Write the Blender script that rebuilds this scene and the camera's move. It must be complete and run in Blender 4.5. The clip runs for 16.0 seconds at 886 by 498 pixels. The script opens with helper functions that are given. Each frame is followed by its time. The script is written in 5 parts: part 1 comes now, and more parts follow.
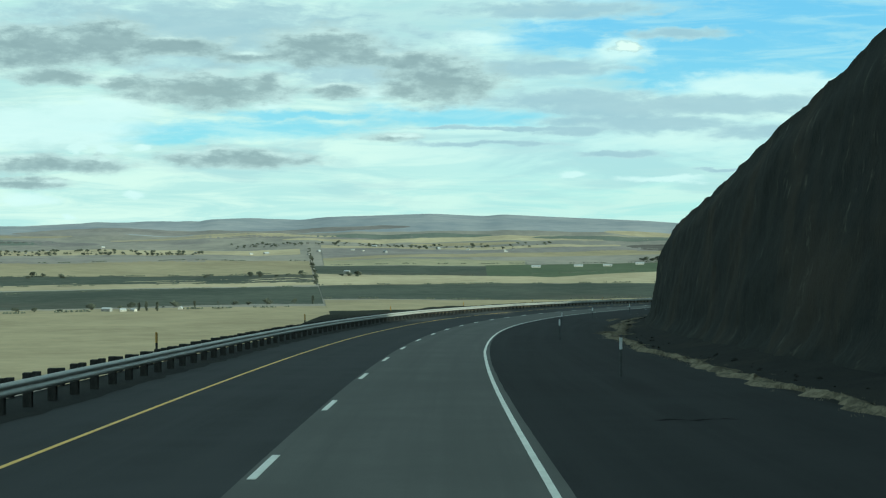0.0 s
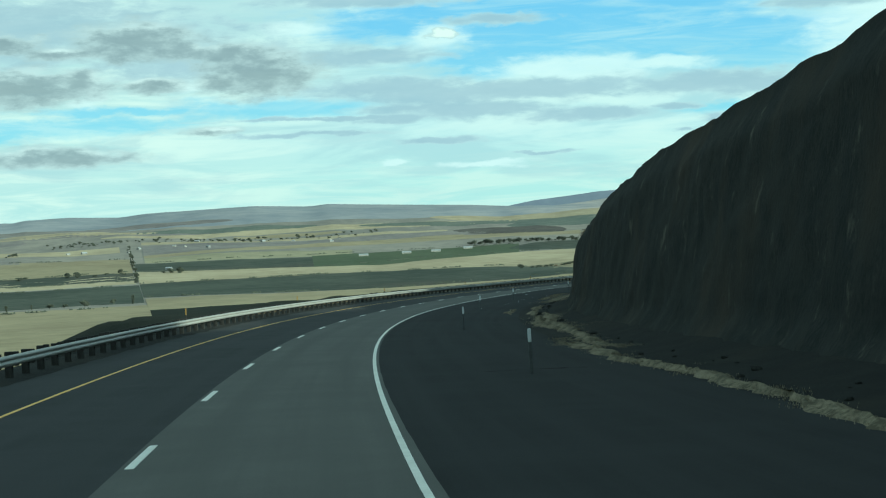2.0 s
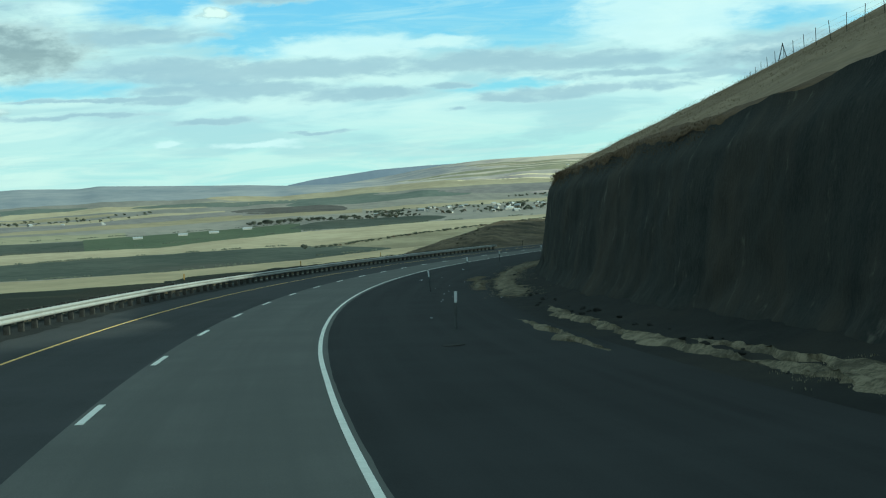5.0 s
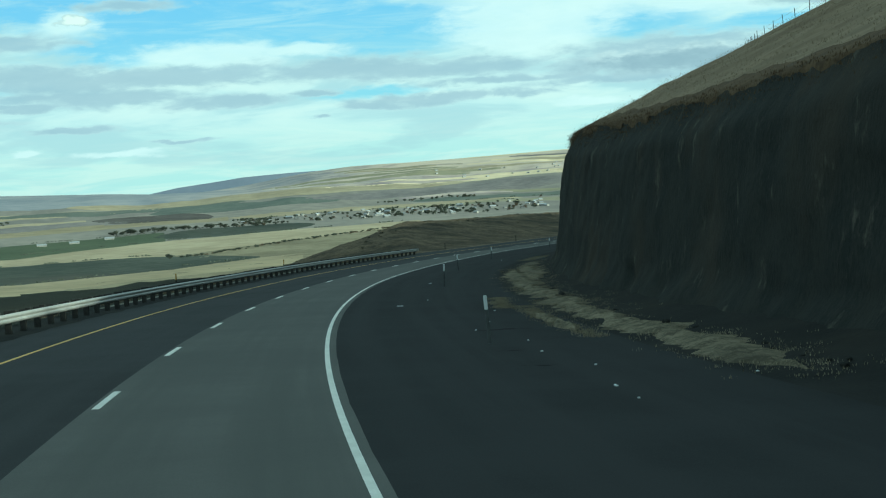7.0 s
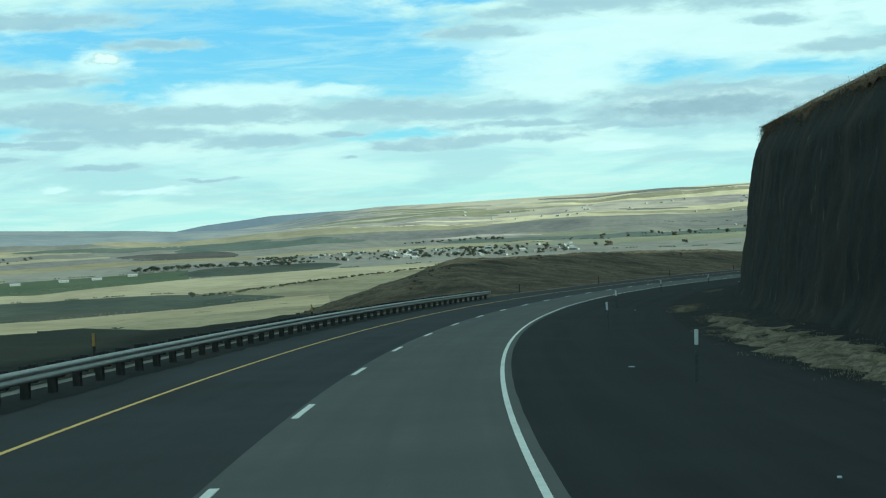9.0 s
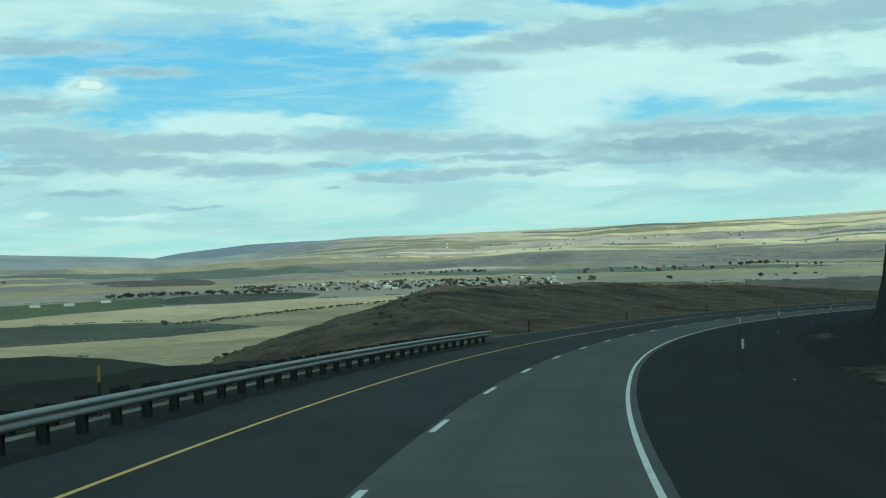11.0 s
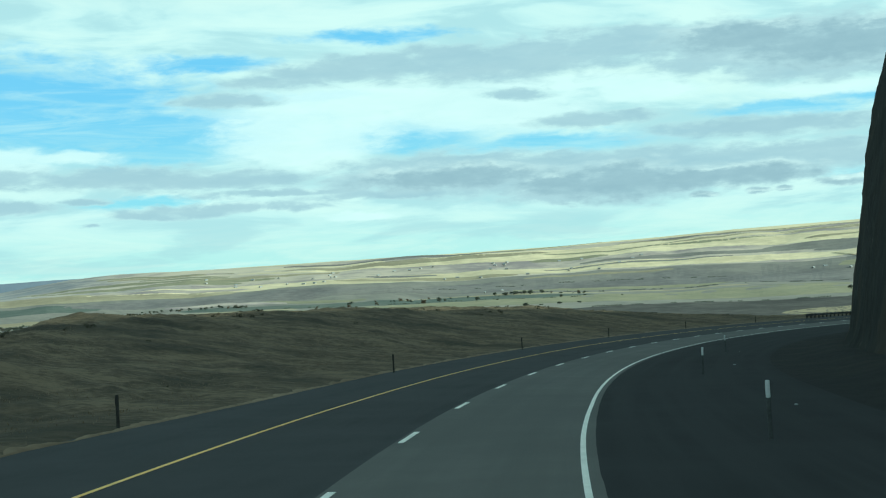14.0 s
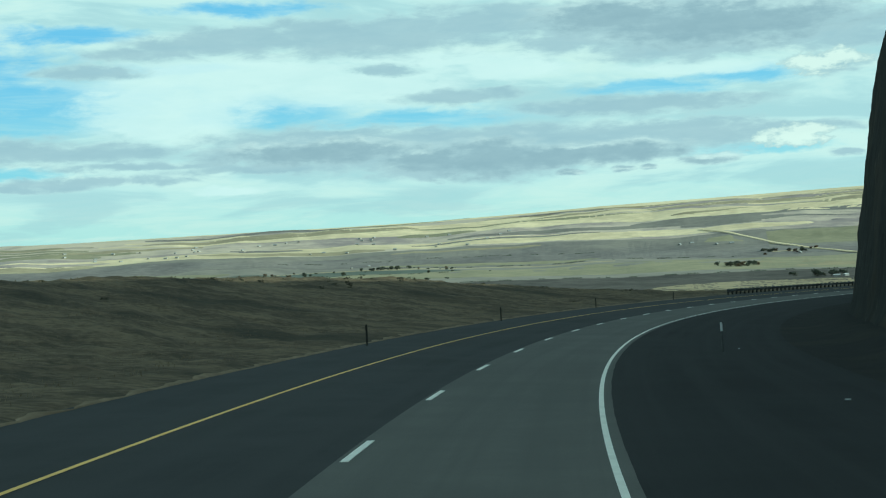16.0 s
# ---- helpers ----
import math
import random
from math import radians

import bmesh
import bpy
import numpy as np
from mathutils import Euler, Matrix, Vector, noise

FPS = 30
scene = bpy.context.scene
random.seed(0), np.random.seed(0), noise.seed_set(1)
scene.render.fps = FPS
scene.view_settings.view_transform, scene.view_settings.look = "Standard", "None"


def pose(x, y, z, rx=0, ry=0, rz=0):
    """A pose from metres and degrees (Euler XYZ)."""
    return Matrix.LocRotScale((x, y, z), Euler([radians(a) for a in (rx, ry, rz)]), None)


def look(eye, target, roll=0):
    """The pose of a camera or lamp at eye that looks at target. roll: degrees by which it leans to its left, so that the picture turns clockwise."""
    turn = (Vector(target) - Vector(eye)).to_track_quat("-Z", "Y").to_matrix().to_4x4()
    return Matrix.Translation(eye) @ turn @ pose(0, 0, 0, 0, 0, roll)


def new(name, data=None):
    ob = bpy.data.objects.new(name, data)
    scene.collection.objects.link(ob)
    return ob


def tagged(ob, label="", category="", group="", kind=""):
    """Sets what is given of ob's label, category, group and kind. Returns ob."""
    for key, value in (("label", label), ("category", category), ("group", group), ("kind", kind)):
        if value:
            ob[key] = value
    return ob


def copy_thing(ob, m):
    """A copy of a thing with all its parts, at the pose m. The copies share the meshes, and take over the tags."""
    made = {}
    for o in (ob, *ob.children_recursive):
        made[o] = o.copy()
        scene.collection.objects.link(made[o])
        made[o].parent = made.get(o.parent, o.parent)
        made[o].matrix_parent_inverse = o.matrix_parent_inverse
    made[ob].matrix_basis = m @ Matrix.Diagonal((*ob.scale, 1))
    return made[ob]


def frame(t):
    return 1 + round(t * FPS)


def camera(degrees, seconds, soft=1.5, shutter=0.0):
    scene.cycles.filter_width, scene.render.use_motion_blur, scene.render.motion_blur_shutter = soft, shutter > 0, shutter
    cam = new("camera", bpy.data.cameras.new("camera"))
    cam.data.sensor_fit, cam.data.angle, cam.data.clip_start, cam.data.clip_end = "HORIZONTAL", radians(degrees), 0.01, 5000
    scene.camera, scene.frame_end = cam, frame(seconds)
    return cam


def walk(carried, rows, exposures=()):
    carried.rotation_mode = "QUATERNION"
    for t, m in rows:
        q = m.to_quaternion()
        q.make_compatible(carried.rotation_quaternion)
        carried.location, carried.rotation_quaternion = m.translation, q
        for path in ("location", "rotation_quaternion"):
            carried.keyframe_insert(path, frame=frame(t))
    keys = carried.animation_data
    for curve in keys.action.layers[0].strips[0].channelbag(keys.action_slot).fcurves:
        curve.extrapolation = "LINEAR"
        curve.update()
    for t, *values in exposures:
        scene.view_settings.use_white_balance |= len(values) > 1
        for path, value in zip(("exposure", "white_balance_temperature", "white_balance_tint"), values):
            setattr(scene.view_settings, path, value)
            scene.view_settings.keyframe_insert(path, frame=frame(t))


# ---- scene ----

cam = camera(31.24, 16.0, soft=1.15)
walk(cam, [
    (0.0, pose(2.38, -0.00, 2.33, 88.96, 0.09, -0.27)),
    (0.5, pose(2.39, 11.94, 1.75, 88.79, -0.01, -0.51)),
    (1.0, pose(2.43, 23.89, 1.17, 88.65, 1.47, -1.76)),
    (1.5, pose(2.53, 35.86, 0.59, 88.71, 2.42, -3.99)),
    (2.0, pose(2.71, 47.86, 0.00, 88.44, 2.35, -6.63)),
    (2.5, pose(3.01, 59.86, -0.57, 87.88, 2.17, -9.43)),
    (3.0, pose(3.44, 71.85, -1.15, 87.68, 2.26, -10.91)),
    (3.5, pose(4.00, 83.68, -1.71, 87.54, 2.44, -11.91)),
    (4.0, pose(4.70, 95.36, -2.26, 87.41, 2.65, -12.81)),
    (4.5, pose(5.58, 106.96, -2.80, 87.33, 2.87, -13.72)),
    (5.0, pose(6.69, 118.53, -3.34, 87.35, 3.12, -14.72)),
    (5.5, pose(8.05, 130.13, -3.88, 87.54, 3.37, -15.90)),
    (6.0, pose(9.69, 141.78, -4.41, 87.79, 3.60, -17.25)),
    (6.5, pose(11.60, 153.35, -4.93, 87.63, 3.72, -18.47)),
    (7.0, pose(13.77, 164.83, -5.44, 87.33, 3.61, -19.58)),
    (7.5, pose(16.09, 176.17, -5.93, 87.17, 3.39, -20.35)),
    (8.0, pose(18.65, 187.41, -6.41, 87.52, 3.52, -20.69)),
    (8.5, pose(21.47, 198.57, -6.88, 88.26, 3.19, -19.64)),
    (9.0, pose(24.53, 209.72, -7.34, 88.92, 2.69, -18.63)),
    (9.5, pose(27.85, 220.86, -7.79, 89.42, 2.22, -18.11)),
    (10.0, pose(31.46, 231.96, -8.24, 89.76, 1.84, -18.06)),
    (10.5, pose(35.36, 242.96, -8.68, 89.97, 1.62, -18.46)),
    (11.0, pose(39.57, 253.85, -9.12, 90.07, 1.62, -19.30)),
    (11.5, pose(44.08, 264.60, -9.56, 90.10, 1.90, -20.55)),
    (12.0, pose(48.85, 275.26, -9.99, 90.22, 2.55, -22.09)),
    (12.5, pose(53.88, 285.84, -10.41, 90.29, 3.14, -23.64)),
    (13.0, pose(59.08, 296.41, -10.82, 90.43, 2.32, -25.30)),
    (13.5, pose(64.53, 306.85, -11.23, 90.61, 1.92, -26.72)),
    (14.0, pose(70.21, 317.14, -11.62, 91.02, 2.66, -27.80)),
    (14.5, pose(76.08, 327.21, -12.00, 90.65, 2.98, -28.63)),
    (15.0, pose(81.99, 337.10, -12.37, 90.07, 2.61, -29.36)),
    (15.5, pose(88.09, 346.78, -12.72, 89.89, 1.86, -30.30)),
    (16.0, pose(94.37, 356.28, -13.07, 89.95, 2.37, -32.59)),
], exposures=((0.0, 0.02, 5440, -21), (2.5, 0.03, 5350, -22), (6.0, 0.0, 5320, -22), (8.5, 0.09, 5300, -23), (11.0, -0.13, 5270, -24), (12.5, 0.0, 5350, -22), (14.5, 0.07, 5350, -22), (16.0, -0.08, 5370, -22)))

# ---- light ----
SUN_AZ, SUN_EL = 118.0, 19.0     # degrees clockwise from +y, and above the horizon
sun = new("sun", bpy.data.lights.new("sun", "SUN"))
sun.data.energy, sun.data.angle, sun.data.color = 5.0, radians(0.6), (1.0, 0.9, 0.74)
sun_dir = Vector((math.sin(radians(SUN_AZ)) * math.cos(radians(SUN_EL)), math.cos(radians(SUN_AZ)) * math.cos(radians(SUN_EL)), math.sin(radians(SUN_EL))))
sun.matrix_world = look(sun_dir * 300, (0, 0, 0))


class Nodes:
    """Short ways to add nodes to a tree."""

    def __init__(self, tree):
        self.tree = tree
        tree.nodes.clear()

    def add(self, kind, **values):
        n = self.tree.nodes.new(kind)
        for k, v in values.items():
            setattr(n, k, v)
        return n

    def link(self, a, b):
        self.tree.links.new(a, b)

    def put(self, socket, v):
        if isinstance(v, bpy.types.NodeSocket):
            self.link(v, socket)
        else:
            socket.default_value = v

    def math(self, op, a, b=0.0, c=0.0, clamp=False):
        n = self.add("ShaderNodeMath", operation=op, use_clamp=clamp)
        for s, v in zip(n.inputs, (a, b, c)):
            self.put(s, v)
        return n.outputs[0]

    def vmath(self, op, a, b=(0, 0, 0)):
        n = self.add("ShaderNodeVectorMath", operation=op)
        self.put(n.inputs[0], a)
        self.put(n.inputs[1], b)
        return n.outputs[0]

    def mix(self, f, a, b, blend="MIX"):
        n = self.add("ShaderNodeMix", data_type="RGBA", blend_type=blend)
        self.put(n.inputs[0], f)
        for s, v in ((n.inputs[6], a), (n.inputs[7], b)):
            self.put(s, v if isinstance(v, bpy.types.NodeSocket) else (*v, 1))
        return n.outputs[2]

    def noise(self, vec, scale, detail=4.0, rough=0.55, warp=0.0):
        n = self.add("ShaderNodeTexNoise")
        self.put(n.inputs["Vector"], vec)
        n.inputs["Scale"].default_value, n.inputs["Detail"].default_value = scale, detail
        n.inputs["Roughness"].default_value, n.inputs["Distortion"].default_value = rough, warp
        return n.outputs["Fac"]

    def step(self, v, lo, hi, to=0.0, end=1.0):
        n = self.add("ShaderNodeMapRange", interpolation_type="SMOOTHSTEP")
        for s, x in zip(n.inputs, (v, lo, hi, to, end)):
            self.put(s, x)
        return n.outputs[0]


world = bpy.data.worlds.new("sky")
scene.world = world
world.use_nodes = True
W = Nodes(world.node_tree)
way = W.add("ShaderNodeTexCoord").outputs["Generated"]
sep = W.add("ShaderNodeSeparateXYZ")
W.link(way, sep.inputs[0])
DEG = 57.29578
azim = W.math("MULTIPLY", W.math("ARCTAN2", sep.outputs[0], sep.outputs[1]), DEG)
elev = W.math("MULTIPLY", W.math("ARCSINE", sep.outputs[2]), DEG)
flat = W.add("ShaderNodeCombineXYZ")
W.link(azim, flat.inputs[0])
W.link(W.math("MULTIPLY", elev, 2.6), flat.inputs[1])
flat = flat.outputs[0]
sky = W.add("ShaderNodeTexSky", sky_type="NISHITA", sun_disc=False)
sky.sun_elevation, sky.sun_rotation = radians(SUN_EL), radians(SUN_AZ)
sky.air_density, sky.dust_density, sky.ozone_density = 1.0, 0.6, 2.0


# clouds by bearing, elevation, half width and half height, in degrees
BELLY_WEST = [(-14.6, 1.31, 1.6, 0.20), (-14.2, 6.02, 2.8, 0.79), (-13.6, 2.00, 2.5, 0.32), (-13.4, 5.06, 1.4, 0.34), (-11.8, 6.27, 1.8, 0.79), (-10.9, 4.85, 1.2, 0.25), (-9.5, 6.18, 2.1, 0.34),
    (-8.1, 4.65, 2.9, 0.61), (-7.1, 2.24, 2.5, 0.32), (-6.7, 5.86, 1.4, 0.25), (-6.1, 4.86, 0.7, 0.39), (-4.1, 6.18, 2.1, 0.66), (-3.4, 4.62, 1.0, 0.27), (-2.7, 5.89, 1.2, 0.34),
    (-1.6, 3.00, 0.9, 0.15)]
BELLY_EAST = [(-1.2, 4.68, 0.8, 0.32), (-0.6, 5.69, 1.4, 0.49), (0.3, 4.99, 1.9, 0.79), (28.2, 3.61, 3.5, 0.44), (32.2, 3.15, 1.6, 0.49), (34.5, 3.12, 2.2, 0.74),
    (36.7, 3.16, 2.4, 0.44), (37.3, 2.53, 0.5, 0.12), (39.0, 7.99, 2.8, 0.59), (39.0, 3.20, 2.6, 0.39), (39.2, 2.60, 0.4, 0.12), (40.1, 2.62, 0.3, 0.10), (42.3, 2.79, 0.9, 0.17),
    (42.9, 7.55, 4.5, 0.83)]
SHEET_WEST = [(12.0, 3.11, 2.4, 0.27), (-9.0, 6.6, 8.0, 1.3), (-2.0, 5.6, 4.0, 0.8), (1.8, 2.75, 2.8, 0.10), (2.6, 3.30, 4.0, 0.07), (3.7, 5.48, 3.1, 0.34), (4.3, 7.51, 4.2, 0.29), (4.7, 4.30, 3.3, 0.37), (5.2, 3.20, 1.4, 0.15), (5.7, 3.54, 2.1, 0.20),
    (6.5, 3.99, 2.6, 0.49), (6.6, 2.37, 1.6, 0.12), (8.0, 3.42, 2.6, 0.34), (8.7, 6.61, 1.9, 0.20), (10.1, 4.07, 4.7, 0.39), (10.5, 1.78, 1.2, 0.07), (15.2, 2.42, 0.4, 0.07),
    (15.2, 3.22, 0.9, 0.12), (16.1, 4.04, 3.5, 0.37)]
SHEET_MIDDLE = [(17.6, 2.63, 1.1, 0.15), (18.5, 3.83, 2.8, 0.39), (19.3, 2.71, 2.4, 0.15), (20.1, 2.82, 3.3, 0.20), (20.3, 6.63, 1.8, 0.27), (21.0, 3.80, 2.6, 0.34), (21.5, 7.29, 1.4, 0.25),
    (22.2, 3.30, 3.3, 0.15), (23.8, 7.53, 2.6, 0.44), (25.2, 3.57, 1.4, 0.29), (25.7, 7.82, 2.4, 0.39), (26.3, 3.07, 3.5, 0.20), (28.2, 4.02, 4.2, 0.49),
    (28.8, 7.93, 2.6, 0.44), (30.7, 6.46, 1.2, 0.20)]
SHEET_EAST = [(33.5, 3.5, 8.5, 0.75), (40.5, 3.6, 4.5, 0.55), (30.0, 7.6, 6.0, 0.6), (41.0, 7.7, 6.5, 0.9), (31.6, 7.83, 3.3, 0.59), (31.8, 2.76, 1.6, 0.25), (32.1, 3.97, 4.7, 0.34), (33.6, 5.43, 2.4, 0.25), (34.9, 8.10, 3.8, 0.59), (36.1, 3.80, 4.7, 0.54), (37.3, 7.18, 2.1, 0.29),
    (39.0, 3.66, 2.8, 0.44), (39.8, 4.83, 4.5, 0.37), (40.8, 3.98, 4.0, 0.29), (41.3, 6.75, 3.3, 0.44), (44.8, 3.76, 2.6, 0.20), (46.4, 5.94, 1.4, 0.39), (46.8, 7.08, 2.6, 0.74),
    (47.1, 2.74, 0.6, 0.12)]
BANK_WEST = [(-14.4, 0.78, 0.9, 0.20), (-14.2, 3.28, 3.3, 0.64), (-13.0, 0.14, 0.2, 0.10), (-12.8, 2.56, 0.2, 0.15), (-11.9, 3.90, 1.9, 0.39), (-11.8, 2.53, 0.4, 0.12), (-10.9, 0.92, 0.4, 0.12),
    (-10.6, 2.58, 0.3, 0.12), (-6.0, 4.10, 0.5, 0.17), (-5.6, 4.51, 0.5, 0.49), (-2.7, 5.33, 0.9, 0.22), (-2.3, 4.62, 0.4, 0.22), (1.6, 6.53, 1.1, 0.22), (4.9, 1.66, 0.4, 0.10),
    (6.7, 6.05, 0.9, 0.39), (8.3, 1.47, 1.4, 0.12), (10.9, 4.77, 2.1, 0.29)]
BANK_EAST = [(11.5, 4.77, 2.6, 0.39), (12.6, 4.48, 1.4, 0.25), (14.7, 4.76, 1.4, 0.20), (21.8, 5.55, 1.4, 0.44), (22.9, 5.06, 2.6, 1.03), (23.7, 6.08, 3.1, 1.10), 
    (25.0, 2.34, 1.3, 0.14), (26.0, 6.57, 3.1, 0.54), (26.3, 6.50, 1.9, 0.49), (29.5, 6.00, 3.8, 0.79), (32.4, 6.80, 3.5, 0.29), (35.2, 6.37, 1.9, 0.44),
    (38.5, 7.31, 1.2, 0.17), (42.1, 6.05, 2.4, 0.25)]
CUMULUS = [(6.9, 6.16, 0.6, 0.20), (44.1, 3.38, 0.5, 0.20), (45.2, 3.40, 1.4, 0.37), (45.7, 3.57, 0.7, 0.34),
    (46.0, 5.96, 1.1, 0.39), (47.0, 6.13, 0.9, 0.29)]
GAP_WEST = [(-9.5, 2.93, 1.4, 0.20), (-6.9, 3.25, 3.5, 0.25), (-4.3, 3.77, 2.4, 0.12), (1.0, 3.71, 3.1, 0.29), (4.7, 6.43, 2.1, 0.39), (8.2, 5.19, 1.9, 0.22), (8.3, 4.82, 1.2, 0.29),
    (8.7, 6.91, 4.5, 0.79), (9.7, 5.30, 2.8, 0.39), (10.2, 6.19, 3.5, 0.54), (11.6, 7.10, 4.7, 0.93), (13.0, 6.12, 1.9, 1.10), (13.8, 5.61, 5.9, 0.79), (15.6, 6.80, 2.4, 0.69)]
GAP_EAST = [(17.0, 3.11, 1.6, 0.15), (17.8, 5.72, 4.2, 0.64), (18.6, 4.94, 2.6, 0.39), (19.7, 7.96, 1.9, 0.22), (20.6, 5.20, 1.1, 0.39), (22.7, 6.69, 1.9, 0.15), (25.6, 8.76, 1.9, 0.20),
    (26.6, 4.84, 2.1, 0.27), (26.7, 5.09, 2.1, 0.44), (31.9, 4.65, 3.3, 0.29), (40.3, 5.41, 2.1, 0.20), (43.7, 3.08, 2.1, 0.17), (43.8, 5.71, 1.4, 0.22)]


def wind(a_amount, e_amount, lift=0.0):
    """Bearing and elevation, ruffled by the wind, as one vector; lift looks that many degrees higher."""
    v = W.add("ShaderNodeCombineXYZ")
    W.link(W.math("MULTIPLY_ADD", rag_a, a_amount, azim), v.inputs[0])
    W.link(W.math("MULTIPLY_ADD", rag_b, e_amount, W.math("ADD", elev, lift)), v.inputs[1])
    return v.outputs[0]


def cloud(rows, at, ragged, swell=1.4):
    """How deep a direction lies inside a heap of soft ellipses: below 0 outside, up to about 1 in the core."""
    out = None
    for a, e, w, h in rows:
        n = W.add("ShaderNodeVectorMath", operation="MULTIPLY_ADD")
        W.link(at, n.inputs[0])
        n.inputs[1].default_value, n.inputs[2].default_value = (1 / w, 1 / h, 0), (-a / w, -e / h, 0)
        d = W.add("ShaderNodeVectorMath", operation="LENGTH")
        W.link(n.outputs[0], d.inputs[0])
        out = d.outputs["Value"] if out is None else W.math("SMOOTH_MIN", out, d.outputs["Value"], 0.35)
    return W.math("ADD", W.math("SUBTRACT", swell, out), ragged)


rag_a = W.math("SUBTRACT", W.noise(flat, 0.5, 5.0, 0.6), 0.5)
rag_b = W.math("SUBTRACT", W.noise(W.vmath("ADD", flat, (31.0, 7.0, 2.0)), 0.6, 5.0, 0.6), 0.5)
fray = W.math("SUBTRACT", W.noise(W.vmath("MULTIPLY", flat, (0.8, 1.0, 1.0)), 0.9, 8.0, 0.6, 0.3), 0.5)
fluff = W.math("SUBTRACT", W.noise(W.vmath("MULTIPLY", flat, (0.9, 0.75, 1.0)), 1.6, 6.0, 0.62), 0.5)
streak = W.noise(W.vmath("MULTIPLY", flat, (0.5, 1.0, 1.0)), 0.3, 6.0, 0.55, 0.5)
wisp = W.noise(W.vmath("ADD", W.vmath("MULTIPLY", flat, (0.3, 1.0, 1.0)), (9.0, 3.0, 1.0)), 0.7, 7.0, 0.62, 0.6)
grain = W.noise(W.vmath("MULTIPLY", flat, (0.7, 1.1, 1.0)), 0.8, 6.0, 0.58)

# clear air, then thin high cloud that thickens towards the horizon
blue = W.mix(W.step(elev, 0.5, 8.0), (4.6, 8.0, 8.9), (2.9, 6.1, 9.2))
base = W.mix(0.18, blue, sky.outputs[0])
gaps = W.step(cloud(GAP_WEST + GAP_EAST, wind(2.2, 0.7), W.math("MULTIPLY", fray, 2.2), 1.7), -0.35, 1.15)
veil = W.mix(W.step(streak, 0.36, 0.66), (6.3, 7.7, 7.9), (8.4, 8.9, 8.4))
veil = W.mix(W.step(elev, 3.2, 0.2), veil, W.mix(W.step(wisp, 0.4, 0.62), (6.2, 8.0, 7.5), (7.6, 8.5, 7.7)))
veil = W.mix(W.step(azim, 8.0, -8.0, 0.0, 0.8), veil, W.mix(W.step(wisp, 0.36, 0.64), (6.5, 7.7, 7.4), (9.0, 9.2, 8.2)))
c0 = W.mix(W.math("MULTIPLY", gaps, W.step(wisp, 0.7, 0.42, 0.6, 1.0)), veil, base)
# faint grey bars low in the sky
bars = W.math("MULTIPLY", W.step(streak, 0.52, 0.4), W.step(elev, 0.3, 1.2, 0.1, 0.4))
c0 = W.mix(W.math("MULTIPLY", bars, W.math("SUBTRACT", 1.0, gaps)), c0, (5.2, 6.2, 6.6))
# bright banks, grey sheets, dark bellies with lit upper rims, and small cumulus
bank = W.step(cloud(BANK_WEST + BANK_EAST, wind(1.8, 0.55), W.math("MULTIPLY", fray, 1.7)), -0.15, 0.8)
c1 = W.mix(W.math("MULTIPLY", bank, 0.85), c0, W.mix(grain, (7.9, 8.7, 8.5), (9.5, 9.6, 9.2)))
thin = cloud(SHEET_WEST + SHEET_MIDDLE + SHEET_EAST, wind(2.0, 0.5), W.math("MULTIPLY", fray, 1.8))
c2 = W.mix(W.step(thin, -0.05, 0.7, 0.0, 0.88), c1, W.mix(W.step(W.math("MULTIPLY_ADD", fluff, 0.9, thin), 0.1, 1.0), W.mix(grain, (5.6, 6.6, 6.9), (7.2, 7.8, 7.8)), W.mix(grain, (4.2, 5.1, 5.9), (5.5, 6.2, 6.7))))
ragged = W.math("ADD", W.math("MULTIPLY", fray, 1.3), W.math("MULTIPLY", fluff, 0.7))
deep = cloud(BELLY_WEST + BELLY_EAST, wind(1.3, 0.4), ragged)
above = cloud(BELLY_WEST + BELLY_EAST, wind(1.3, 0.4, 0.16), ragged)
mass = W.step(deep, -0.08, 0.62)
rim = W.math("MULTIPLY", W.math("SUBTRACT", mass, W.step(above, -0.08, 0.62), clamp=True), W.step(grain, 0.4, 0.62, 0.2, 0.9))
body = W.mix(W.step(W.math("MULTIPLY_ADD", fluff, 1.6, deep), 0.1, 1.25), W.mix(grain, (5.0, 5.5, 5.6), (6.8, 7.1, 6.9)), W.mix(grain, (2.9, 3.3, 3.5), (4.5, 4.9, 5.0)))
body = W.mix(W.step(azim, 8.0, 24.0, 0.0, 0.7), body, W.mix(W.step(deep, 0.1, 0.9), W.mix(grain, (5.0, 5.9, 6.6), (6.4, 7.1, 7.5)), W.mix(grain, (3.6, 4.5, 5.4), (4.9, 5.7, 6.4))))
c3 = W.mix(W.math("MULTIPLY", mass, 0.92), c2, W.mix(rim, body, (9.0, 9.2, 8.8)))
heaped = cloud(CUMULUS, wind(0.9, 0.35), W.math("ADD", W.math("MULTIPLY", fluff, 2.6), W.math("MULTIPLY", fray, 0.8)), 1.15)
c4 = W.mix(W.step(heaped, 0.0, 0.3, 0.0, 0.9), c3, W.mix(W.step(heaped, 0.1, 0.75), (6.4, 7.0, 7.0), (9.8, 9.6, 8.7)))
